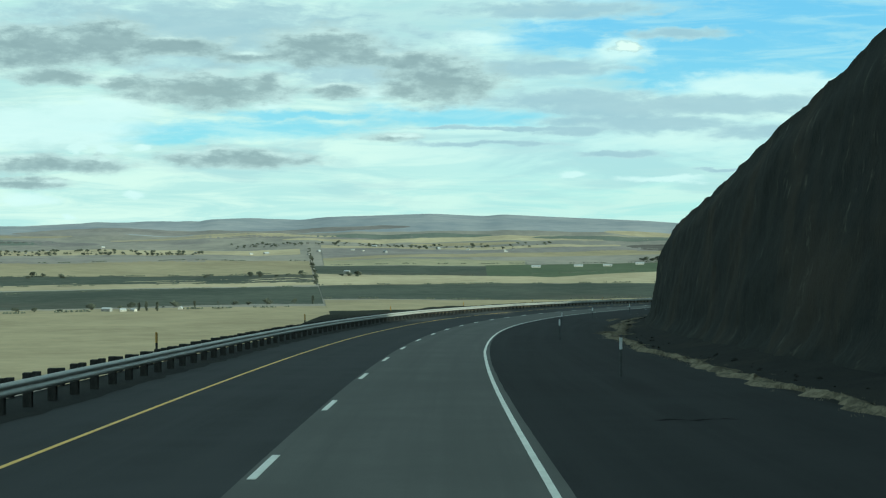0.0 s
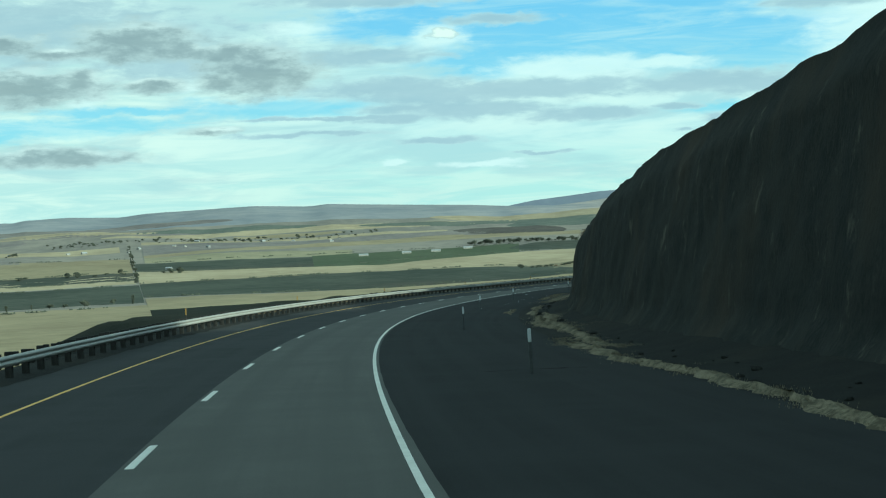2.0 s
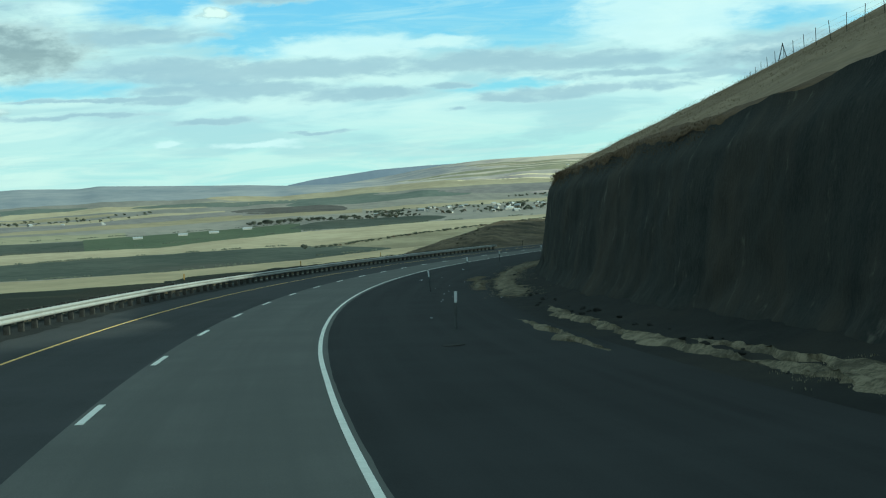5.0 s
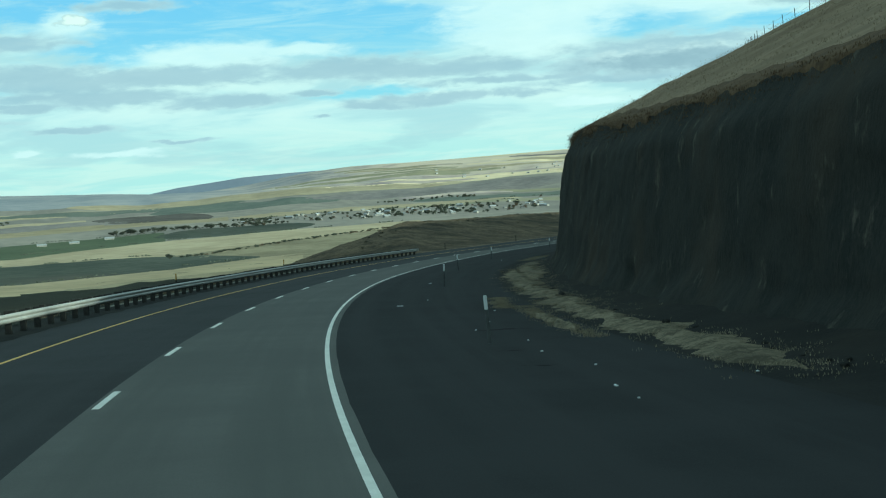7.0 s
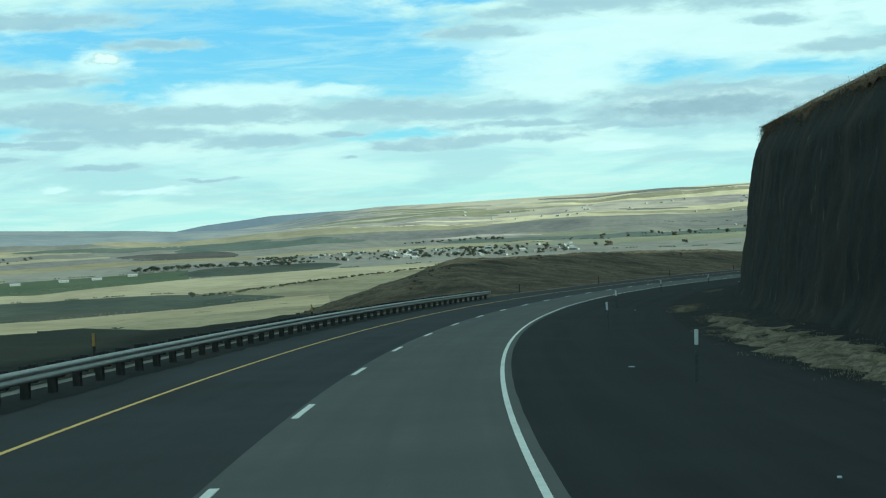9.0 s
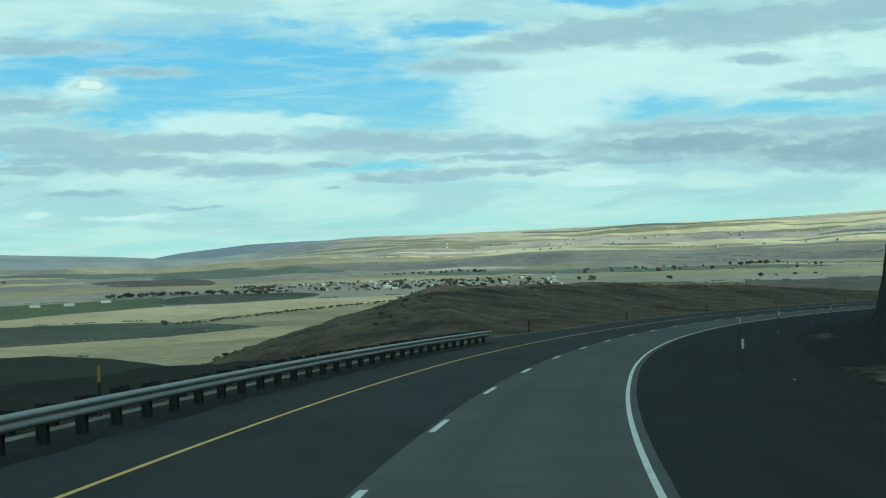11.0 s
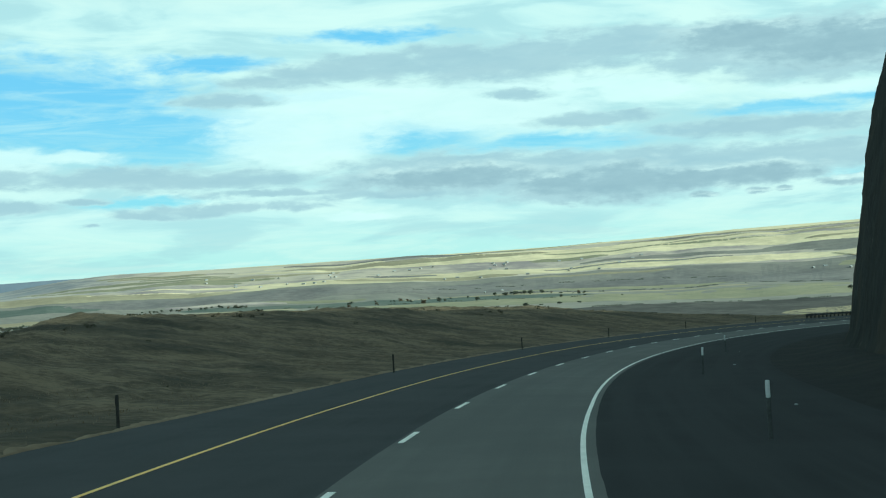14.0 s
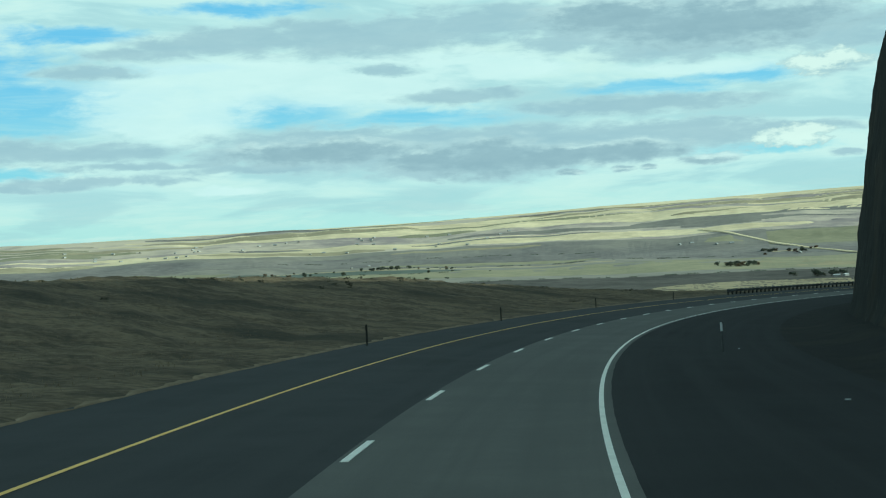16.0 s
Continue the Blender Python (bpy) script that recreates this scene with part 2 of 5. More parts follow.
# above the view the same broken cloud goes on
over = W.noise(W.vmath("MULTIPLY", way, (1.0, 1.0, 2.0)), 2.2, 5.0, 0.6)
dome = W.mix(W.step(over, 0.30, 0.48), W.mix(0.5, base, (4.2, 4.8, 5.0)), W.mix(W.step(over, 0.45, 0.75), (4.9, 5.5, 5.7), (2.2, 2.5, 2.65)))
c5 = W.mix(W.step(elev, 9.5, 14.0), c4, dome)
back = W.add("ShaderNodeBackground")
W.link(c5, back.inputs[0])
back.inputs[1].default_value = 0.1
W.link(back.outputs[0], W.add("ShaderNodeOutputWorld").inputs[0])

# ---- materials ----
def material(name, dark, light, scale=1.0, rough=0.85, fine=12.0, bump=0.15, depth=0.02, stretch=(1, 1, 1), stain=None, amount=0.35, metal=0.0, lo=0.35, hi=0.65, spec=0.05, specks=None, wheels=None):
    """A rough surface in two tones at two scales, with fine relief; scale is in blotches a metre."""
    m = bpy.data.materials.new(name)
    m.use_nodes = True
    n = Nodes(m.node_tree)
    co = n.vmath("MULTIPLY", n.add("ShaderNodeTexCoord").outputs["Object"], stretch)
    big = n.noise(co, scale, 5.0, 0.6)
    small = n.noise(co, scale * fine, 4.0, 0.65)
    both = n.math("MULTIPLY_ADD", small, 0.45, n.math("MULTIPLY", big, 0.55))
    col = n.mix(n.step(both, lo, hi), dark, light)
    if stain:
        blot = n.noise(n.vmath("ADD", co, (17.0, 5.0, 3.0)), scale * 0.23, 4.0, 0.6)
        col = n.mix(n.math("MULTIPLY", n.step(blot, 0.48, 0.68), amount), col, stain)
    if specks:
        dot = n.noise(n.vmath("ADD", co, (3.0, 41.0, 9.0)), scale * 1.3, 5.0, 0.7)
        col = n.mix(n.step(dot, 0.58, 0.74, 0.0, 0.8), col, specks)
    if wheels:
        # worn bands and drawn-out streaks along the road; u is across, v along it, in metres
        uv = n.add("ShaderNodeUVMap")
        uv.uv_map = "UVMap"
        lines = n.noise(n.vmath("MULTIPLY", uv.outputs[0], (1.6, 0.03, 1.0)), 1.0, 5.0, 0.6)
        across = n.add("ShaderNodeSeparateXYZ")
        n.link(uv.outputs[0], across.inputs[0])
        wave = n.math("COSINE", n.math("MULTIPLY", n.math("SUBTRACT", across.outputs[0], 0.9), 3.45))
        col = n.mix(n.math("MULTIPLY", n.step(lines, 0.4, 0.7), 0.45), col, wheels)
        col = n.mix(n.step(wave, 0.0, 1.0, 0.0, 0.25), col, wheels)
    b = n.add("ShaderNodeBsdfPrincipled")
    n.link(col, b.inputs["Base Color"])
    b.inputs["Metallic"].default_value = metal
    b.inputs["Specular IOR Level"].default_value = spec
    n.put(b.inputs["Roughness"], n.step(big, 0.2, 0.8, max(0.05, rough - 0.08), min(1.0, rough + 0.08)))
    if bump:
        r = n.add("ShaderNodeBump")
        r.inputs["Strength"].default_value, r.inputs["Distance"].default_value = bump, depth
        n.link(small, r.inputs["Height"])
        n.link(r.outputs[0], b.inputs["Normal"])
    n.link(b.outputs[0], n.add("ShaderNodeOutputMaterial").inputs[0])
    return m


ASPHALT = material("dark_asphalt", (0.041, 0.042, 0.0427), (0.066, 0.0665, 0.067), 0.35, 0.92, 160.0, 0.3, 0.004, stain=(0.026, 0.026, 0.026), spec=0.05, wheels=(0.063, 0.063, 0.063))
LANE = material("worn_concrete_lane", (0.108, 0.105, 0.096), (0.148, 0.144, 0.132), 0.3, 0.9, 150.0, 0.25, 0.004, stain=(0.09, 0.089, 0.082), spec=0.08, wheels=(0.096, 0.095, 0.087))
WHITE = material("white_road_paint", (0.78, 0.76, 0.68), (0.9, 0.88, 0.8), 3.0, 0.7, 14.0, 0.2, 0.003, stain=(0.6, 0.585, 0.52), amount=0.35)
YELLOW = material("yellow_road_paint", (0.77, 0.5, 0.155), (0.89, 0.6, 0.21), 2.5, 0.7, 14.0, 0.2, 0.003, stain=(0.58, 0.43, 0.2), amount=0.3)
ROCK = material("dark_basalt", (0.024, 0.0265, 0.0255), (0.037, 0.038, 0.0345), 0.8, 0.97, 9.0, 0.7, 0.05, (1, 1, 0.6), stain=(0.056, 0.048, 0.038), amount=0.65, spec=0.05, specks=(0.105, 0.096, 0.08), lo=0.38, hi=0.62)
DRY = material("dry_grass", (0.175, 0.132, 0.085), (0.26, 0.203, 0.135), 0.3, 0.95, 5.0, 0.25, 0.04, stain=(0.13, 0.092, 0.057), amount=0.5)
BROWN = material("brown_hill_grass", (0.066, 0.054, 0.037), (0.175, 0.135, 0.087), 0.36, 0.95, 7.0, 0.7, 0.14, (1, 1, 1.2), stain=(0.042, 0.038, 0.028), amount=0.78, lo=0.38, hi=0.62, specks=(0.15, 0.108, 0.07))
TAN = material("matted_straw", (0.095, 0.084, 0.058), (0.25, 0.212, 0.148), 1.6, 0.95, 6.0, 0.8, 0.06, stain=(0.05, 0.046, 0.035), amount=0.55, lo=0.4, hi=0.6)
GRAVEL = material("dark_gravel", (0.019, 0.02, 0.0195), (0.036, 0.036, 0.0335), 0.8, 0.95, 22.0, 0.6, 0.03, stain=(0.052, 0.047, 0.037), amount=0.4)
# bank grass with its shade put into the colour
BENCH = material("shaded_bank_grass", (0.013, 0.0155, 0.0115), (0.026, 0.0285, 0.021), 0.15, 0.95, 14.0, 0.6, 0.1, stain=(0.05, 0.045, 0.03), amount=0.4)
SAGE = material("sagebrush_hills", (0.3, 0.255, 0.25), (0.57, 0.48, 0.385), 0.0026, 0.95, 5.0, 0.3, 2.0, (1, 1, 3), stain=(0.58, 0.51, 0.36), amount=0.5, lo=0.4, hi=0.6)
# ridge tone with haze and cloud shade mixed in as blue
RIDGEBLUE = material("hazy_far_ridge", (0.19, 0.22, 0.28), (0.25, 0.28, 0.34), 0.002, 0.95, 7.0, 0.2, 2.0)
HAZEGREEN = material("far_crop", (0.105, 0.125, 0.108), (0.15, 0.165, 0.142), 0.006, 0.95, 8.0, 0.2, 0.3, stain=(0.21, 0.2, 0.165), amount=0.5)
PLOUGH = material("dark_ploughed_soil", (0.06, 0.056, 0.052), (0.12, 0.11, 0.1), 0.006, 0.95, 8.0, 0.2, 0.3, stain=(0.15, 0.135, 0.11), amount=0.4)
MEADOW = material("pale_meadow", (0.24, 0.225, 0.15), (0.33, 0.3, 0.2), 0.005, 0.95, 8.0, 0.2, 0.3, stain=(0.2, 0.2, 0.15), amount=0.5)
# asphalt in a darker tone that stands for the rock wall's shade
SHADED = material("shaded_shoulder", (0.0275, 0.0285, 0.029), (0.045, 0.046, 0.0467), 0.3, 0.92, 150.0, 0.3, 0.004, stain=(0.0205, 0.0205, 0.0205), spec=0.03, wheels=(0.049, 0.049, 0.0498))
# green crop darkened in its colour to stand for a cloud shadow
SLOPE = material("cloud_shaded_crop", (0.014, 0.0175, 0.0135), (0.024, 0.029, 0.022), 0.01, 0.95, 12.0, 0.2, 0.3, stain=(0.034, 0.033, 0.025), amount=0.3)
PALEGRAVEL = material("pale_shoulder_gravel", (0.17, 0.16, 0.135), (0.29, 0.272, 0.228), 0.7, 0.95, 14.0, 0.5, 0.03, stain=(0.09, 0.083, 0.07), amount=0.7)
TAR = material("tar_patch", (0.005, 0.005, 0.005), (0.009, 0.009, 0.009), 2.0, 0.95, 9.0, 0.2, 0.004, spec=0.04)
GALV = material("galvanised_steel", (0.31, 0.305, 0.28), (0.42, 0.41, 0.38), 2.0, 0.55, 10.0, 0.05, 0.002, metal=0.25, spec=0.4)
POSTWOOD = material("weathered_timber", (0.03, 0.03, 0.028), (0.065, 0.063, 0.058), 4.0, 0.9, 8.0, 0.4, 0.01, (1, 1, 0.2))
REFLECT = material("white_reflector", (0.6, 0.62, 0.62), (0.72, 0.73, 0.74), 5.0, 0.45, 8.0, 0.0, spec=0.4)
POSTGREY = material("grey_flexible_post", (0.07, 0.075, 0.075), (0.11, 0.115, 0.115), 3.0, 0.7, 8.0, 0.1)
AMBER = material("amber_marker", (0.34, 0.21, 0.06), (0.44, 0.28, 0.085), 5.0, 0.5, 8.0, 0.0)
PLAIN = material("valley_ground", (0.195, 0.182, 0.163), (0.295, 0.27, 0.23), 0.004, 0.95, 9.0, 0.2, 0.6, (1, 0.45, 1), stain=(0.16, 0.158, 0.152), amount=0.6)
STRAW = material("wheat_stubble", (0.24, 0.205, 0.132), (0.335, 0.288, 0.187), 0.006, 0.95, 7.0, 0.2, 0.4, stain=(0.2, 0.165, 0.11), amount=0.5)
STRAW2 = material("pale_stubble", (0.3, 0.255, 0.17), (0.43, 0.37, 0.25), 0.006, 0.95, 7.0, 0.2, 0.4, stain=(0.235, 0.2, 0.137), amount=0.5)
DRYF = material("grazed_pasture", (0.17, 0.15, 0.1), (0.27, 0.24, 0.16), 0.01, 0.95, 9.0, 0.3, 0.4, stain=(0.1, 0.085, 0.055))
GREEN = material("winter_wheat", (0.066, 0.086, 0.052), (0.1, 0.118, 0.075), 0.008, 0.95, 10.0, 0.2, 0.3, stain=(0.08, 0.085, 0.06))
# gold raised above plain stubble: low sunlight painted in as brightness
GOLD = material("sunlit_gold_stubble", (0.62, 0.51, 0.33), (0.84, 0.7, 0.46), 0.004, 0.95, 8.0, 0.2, 0.4, stain=(0.38, 0.33, 0.23), amount=0.6)
DARKF = material("dark_crop", (0.046, 0.055, 0.045), (0.086, 0.095, 0.077), 0.007, 0.95, 7.0, 0.2, 0.3, stain=(0.1, 0.085, 0.068), amount=0.5)
FALLOW = material("ploughed_fallow", (0.155, 0.143, 0.14), (0.25, 0.23, 0.213), 0.006, 0.95, 9.0, 0.2, 0.3, stain=(0.32, 0.29, 0.235), amount=0.5)
TREE_DARK = material("dark_foliage", (0.08, 0.09, 0.07), (0.135, 0.142, 0.11), 0.4, 0.95, 5.0, 0.3, 0.2)
TREE_RUST = material("autumn_foliage", (0.12, 0.095, 0.068), (0.19, 0.15, 0.105), 0.4, 0.95, 5.0, 0.3, 0.2)
BARK = material("bark", (0.04, 0.033, 0.026), (0.08, 0.066, 0.052), 1.0, 0.95, 6.0, 0.3, 0.05)
WALLW = material("painted_siding", (0.22, 0.22, 0.21), (0.32, 0.32, 0.305), 0.3, 0.8, 8.0, 0.1, 0.02)
WALLT = material("tan_siding", (0.4, 0.375, 0.33), (0.52, 0.49, 0.44), 0.3, 0.8, 8.0, 0.1, 0.02)
PANE = material("dark_window", (0.02, 0.024, 0.028), (0.035, 0.04, 0.045), 0.5, 0.15, 8.0, 0.0, spec=0.5)
WEED = material("brown_weeds", (0.062, 0.043, 0.026), (0.13, 0.092, 0.055), 0.9, 0.9, 6.0, 0.3, 0.05)
# darker copy of the rail steel, for the far rail seen against the light
BACKLITSTEEL = material("backlit_steel", (0.06, 0.064, 0.064), (0.1, 0.105, 0.104), 2.0, 0.6, 8.0, 0.05, 0.002, metal=0.3)
TANBLADE = material("straw_blades", (0.19, 0.165, 0.115), (0.33, 0.285, 0.2), 2.0, 0.9, 8.0, 0.0)
DRYBLADE = material("dry_blades", (0.15, 0.117, 0.074), (0.24, 0.19, 0.126), 0.3, 0.9, 8.0, 0.0)
SAGELEAF = material("sage_leaves", (0.04, 0.038, 0.027), (0.085, 0.078, 0.054), 0.5, 0.9, 8.0, 0.0)
ROCKLOOSE = material("loose_basalt", (0.019, 0.021, 0.0205), (0.048, 0.047, 0.042), 3.0, 0.95, 7.0, 0.5, 0.03)
ROOFM = material("metal_roof", (0.29, 0.3, 0.31), (0.4, 0.41, 0.42), 0.3, 0.55, 8.0, 0.1, 0.02, spec=0.3)


def hazy_hill_cover():
    """Sagebrush with haze and cloud shade painted blue-grey in the west, sunburnt grass and grey brush in the east, in
    drifts.
    """
    m = bpy.data.materials.new("hazy_hill_cover")
    m.use_nodes = True
    n = Nodes(m.node_tree)
    co = n.add("ShaderNodeTexCoord").outputs["Object"]
    xyz = n.add("ShaderNodeSeparateXYZ")
    n.link(co, xyz.inputs[0])
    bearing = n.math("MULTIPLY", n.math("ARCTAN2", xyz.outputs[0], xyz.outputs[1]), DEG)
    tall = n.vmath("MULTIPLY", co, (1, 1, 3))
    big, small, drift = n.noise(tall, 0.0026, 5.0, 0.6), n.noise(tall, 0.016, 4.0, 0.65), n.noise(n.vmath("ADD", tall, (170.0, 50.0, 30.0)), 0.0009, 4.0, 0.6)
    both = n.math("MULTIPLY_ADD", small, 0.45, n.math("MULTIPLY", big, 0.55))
    # the west tone carries the blue of distance haze and cloud shade
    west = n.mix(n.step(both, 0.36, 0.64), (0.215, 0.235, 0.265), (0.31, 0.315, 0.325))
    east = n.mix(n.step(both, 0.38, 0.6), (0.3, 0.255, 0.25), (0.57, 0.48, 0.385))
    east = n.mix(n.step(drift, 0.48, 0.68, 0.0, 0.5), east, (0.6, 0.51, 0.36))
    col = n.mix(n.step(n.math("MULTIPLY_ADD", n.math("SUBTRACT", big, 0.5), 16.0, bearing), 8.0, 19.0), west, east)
    b = n.add("ShaderNodeBsdfPrincipled")
    n.link(col, b.inputs["Base Color"])
    b.inputs["Roughness"].default_value, b.inputs["Specular IOR Level"].default_value = 0.95, 0.05
    r = n.add("ShaderNodeBump")
    r.inputs["Strength"].default_value, r.inputs["Distance"].default_value = 0.3, 2.0
    n.link(small, r.inputs["Height"])
    n.link(r.outputs[0], b.inputs["Normal"])
    n.link(b.outputs[0], n.add("ShaderNodeOutputMaterial").inputs[0])
    return m


HILLS = hazy_hill_cover()
ROOFD = material("shingle_roof", (0.09, 0.085, 0.08), (0.15, 0.14, 0.13), 0.5, 0.9, 8.0, 0.2, 0.03)


# ---- ways to build ----
def mesh_object(name, verts, faces, mat, parent=None, smooth=False, label=""):
    me = bpy.data.meshes.new(name)
    me.from_pydata([tuple(v) for v in verts], [], [tuple(f) for f in faces])
    me.materials.append(mat)
    if smooth:
        me.shade_smooth()
    ob = new(name, me)
    ob.parent = parent
    return tagged(ob, label)


def part(name, bm, mat, parent=None, label="", smooth=False):
    me = bpy.data.meshes.new(name)
    bm.to_mesh(me)
    bm.free()
    me.materials.append(mat)
    if smooth:
        me.shade_smooth()
    ob = new(name, me)
    ob.parent = parent
    return tagged(ob, label)


def box(bm, x, y, z, sx, sy, sz, bevel=0.0):
    """A box with its centre at x, y, z."""
    r = bmesh.ops.create_cube(bm, size=1.0, matrix=Matrix.LocRotScale((x, y, z), None, (sx, sy, sz)))
    if bevel:
        edges = list({e for v in r["verts"] for e in v.link_edges})
        bmesh.ops.bevel(bm, geom=edges, offset=bevel, segments=1, affect="EDGES")


def grid_faces(rows, cols):
    i = np.arange(rows - 1)[:, None] * cols + np.arange(cols - 1)[None]
    i = i.ravel()
    return np.stack([i, i + 1, i + cols + 1, i + cols], 1).tolist()


def sheet_object(name, X, Y, Z, mat, parent=None, smooth=True, label="", uv=None):
    """A mesh from three 2-d arrays of coordinates; uv: two more for its UV map."""
    rows, cols = X.shape
    ob = mesh_object(name, np.stack([X, Y, Z], -1).reshape(-1, 3).tolist(), grid_faces(rows, cols), mat, parent, smooth, label)
    if uv:
        pairs = np.stack(np.broadcast_arrays(*uv), -1).reshape(-1, 2)
        index = np.empty(len(ob.data.loops), int)
        ob.data.loops.foreach_get("vertex_index", index)
        ob.data.uv_layers.new(name="UVMap").data.foreach_set("uv", pairs[index].ravel().astype(float))
    return ob


def fbm(x, y, z=0.0, octaves=4):
    out, a = np.zeros(np.broadcast(x, y).shape), 1.0
    rng = np.random.RandomState(5)
    for k in range(octaves):
        for _ in range(3):
            t, p = rng.uniform(0, 6.283, 2)
            out += a * np.sin((x * math.cos(t) + y * math.sin(t)) * 2.0 ** k * 6.283 + p + 1.7 * np.sin((x * math.sin(t) - y * math.cos(t)) * 2.0 ** k * 4.1 + p * 2) + z) / 3
        a *= 0.5
    return out


def cells(x, y, seed=1):
    """One random number from -1 to 1 for each cell of an uneven mosaic, at every place."""
    x, y = np.broadcast_arrays(np.asarray(x, float), np.asarray(y, float))
    grid = np.random.RandomState(seed).uniform(0, 1, (3, 128, 128))
    i, j = np.floor(x).astype(int), np.floor(y).astype(int)
    best, value = np.full(x.shape, 9.0), np.zeros(x.shape)
    for di in (-1, 0, 1):
        for dj in (-1, 0, 1):
            a, b = (i + di) % 128, (j + dj) % 128
            d = (i + di + grid[0, a, b] - x) ** 2 + (j + dj + grid[1, a, b] - y) ** 2
            value = np.where(d < best, grid[2, a, b] * 2 - 1, value)
            best = np.minimum(best, d)
    return value


def ease(v, a, b):
    t = np.clip((np.asarray(v, float) - a) / (b - a), 0, 1)
    return t * t * (3 - 2 * t)

# ---- the road's line ----
# s runs along the lane divider, l to its right; curvature, grade and crossfall at knots 60 m apart
KNOT = np.arange(-40.0, 640.0, 60.0)
CURVE = np.array([-55.1, 32.4, 119.9, 194.6, 196.9, 189.4, 194.4, 191.5, 191.4, 193.5, 195.1, 196.6]) * 1e-5
GRADE = np.array([-0.0503, -0.0480, -0.0466, -0.0444, -0.0404, -0.0374, -0.0334, -0.0301, -0.0277, -0.0266, -0.0252, -0.0235])
FALL = np.array([-0.0153, -0.0112, 0.0094, 0.0267, 0.0289, 0.0149, 0.0179, 0.0151, 0.0437, 0.0541, 0.0588, 0.0576])
S0, S1, DS = -160.0, 760.0, 2.0
SG = np.arange(S0, S1 + 1, DS)


def run(v, start):
    out = np.concatenate([[0], np.cumsum((v[1:] + v[:-1]) / 2 * DS)])
    return out - out[int((start - S0) / DS)]


HEAD = run(np.interp(SG, KNOT, CURVE), 0.0)
LX, LY, LZ = run(np.sin(HEAD), 0.0), run(np.cos(HEAD), 0.0), run(np.interp(SG, KNOT, GRADE), 0.0)
LB = np.interp(SG, KNOT, FALL)


def road(s, l, up=0.0):
    """World places at s along the road, l to the right, up above its sheet."""
    s, l, up = np.broadcast_arrays(np.asarray(s, float), np.asarray(l, float), np.asarray(up, float))
    th, x, y, z, b = (np.interp(s, SG, v) for v in (HEAD, LX, LY, LZ, LB))
    # the crossfall does not go on past the shoulders
    lb = np.clip(l, -9.0, 13.0)
    return x + l * np.cos(th), y - l * np.sin(th), z - b * lb + up


def road_pose(s, l, up=0.0, turn=0.0):
    x, y, z = road(s, l, up)
    return pose(float(x), float(y), float(z), 0, 0, -math.degrees(float(np.interp(s, SG, HEAD))) + turn)


def strip(name, l0, l1, s0, s1, up, mat, parent=None, cols=2, step=2.0, label=""):
    s = np.arange(s0, s1 + 0.01, step)
    q = np.linspace(0, 1, cols)[None]
    l0, l1 = (v(s)[:, None] if callable(v) else v + 0 * s[:, None] for v in (l0, l1))
    l = l0 + (l1 - l0) * q
    X, Y, Z = road(s[:, None], l, up)
    return sheet_object(name, X, Y, Z, mat, parent, True, label, (l, s[:, None]))


def painted(s):
    """Where the edge line's middle runs; the paint strays a little from the lane's true width."""
    return np.interp(s, [20, 40, 57, 66, 75, 90, 105, 148, 156, 162, 172, 183, 219, 282, 306, 318, 330, 350, 362, 374, 400], [3.735, 3.71, 3.69, 3.655, 3.68, 3.698, 3.702, 3.72, 3.67, 3.67, 3.685, 3.69, 3.694, 3.695, 3.696, 3.635, 3.59, 3.59, 3.615, 3.7, 3.697])


def lane_edge(s):
    """The ragged outer edge of the concrete lane."""
    return np.interp(s, [20, 57, 90, 148, 165, 190, 219, 282, 306, 320, 330, 355, 372, 400], [3.955, 3.865, 3.83, 3.85, 3.86, 3.885, 3.93, 3.915, 3.925, 3.87, 3.84, 3.835, 3.91, 3.925]) + 0.008 * fbm(s / 5, 0 * s, octaves=4)


CYCLE, DASH, FIRST = 12.19, 3.05, 21.66
tagged(strip("road", -7.8, 10.6, S0, S1, 0.0, ASPHALT, cols=15), "dark asphalt highway running downhill round a right bend", "road", kind="structure")
tagged(strip("shoulder", 3.78, 10.62, S0, S1, 0.004, SHADED, cols=7), "wide asphalt shoulder beside the rock cut, darkened for the rock's shade", "shoulder", kind="structure")
tagged(strip("lane", -0.14, lane_edge, S0, S1, 0.006, LANE, cols=4, step=0.5), "lighter worn concrete driving lane", "lane", kind="structure")
tagged(strip("edge_line", lambda s: painted(s) - 0.052, lambda s: painted(s) + 0.052, S0, S1, 0.012, WHITE), "solid white edge line beside the shoulder", "road marking", kind="structure")
tagged(strip("yellow_line", -3.755, -3.65, S0, S1, 0.008, YELLOW), "solid yellow line along the inner shoulder", "road marking", kind="structure")


# ragged strip under the guardrail, darker than the road
tagged(strip("rail_gravel", -7.77, lambda s: -5.75 + 0.12 * fbm(s / 4, 0 * s + 7, octaves=5), -80, 348.3, 0.006, GRAVEL, cols=6, step=0.7), "dark ragged strip round the guardrail posts", "gravel", kind="structure")
tagged(strip("shoulder_gravel", -7.72, -7.25, 236, 348, 0.012, PALEGRAVEL, cols=4), "pale gravel strip behind the guardrail", "gravel", kind="structure")


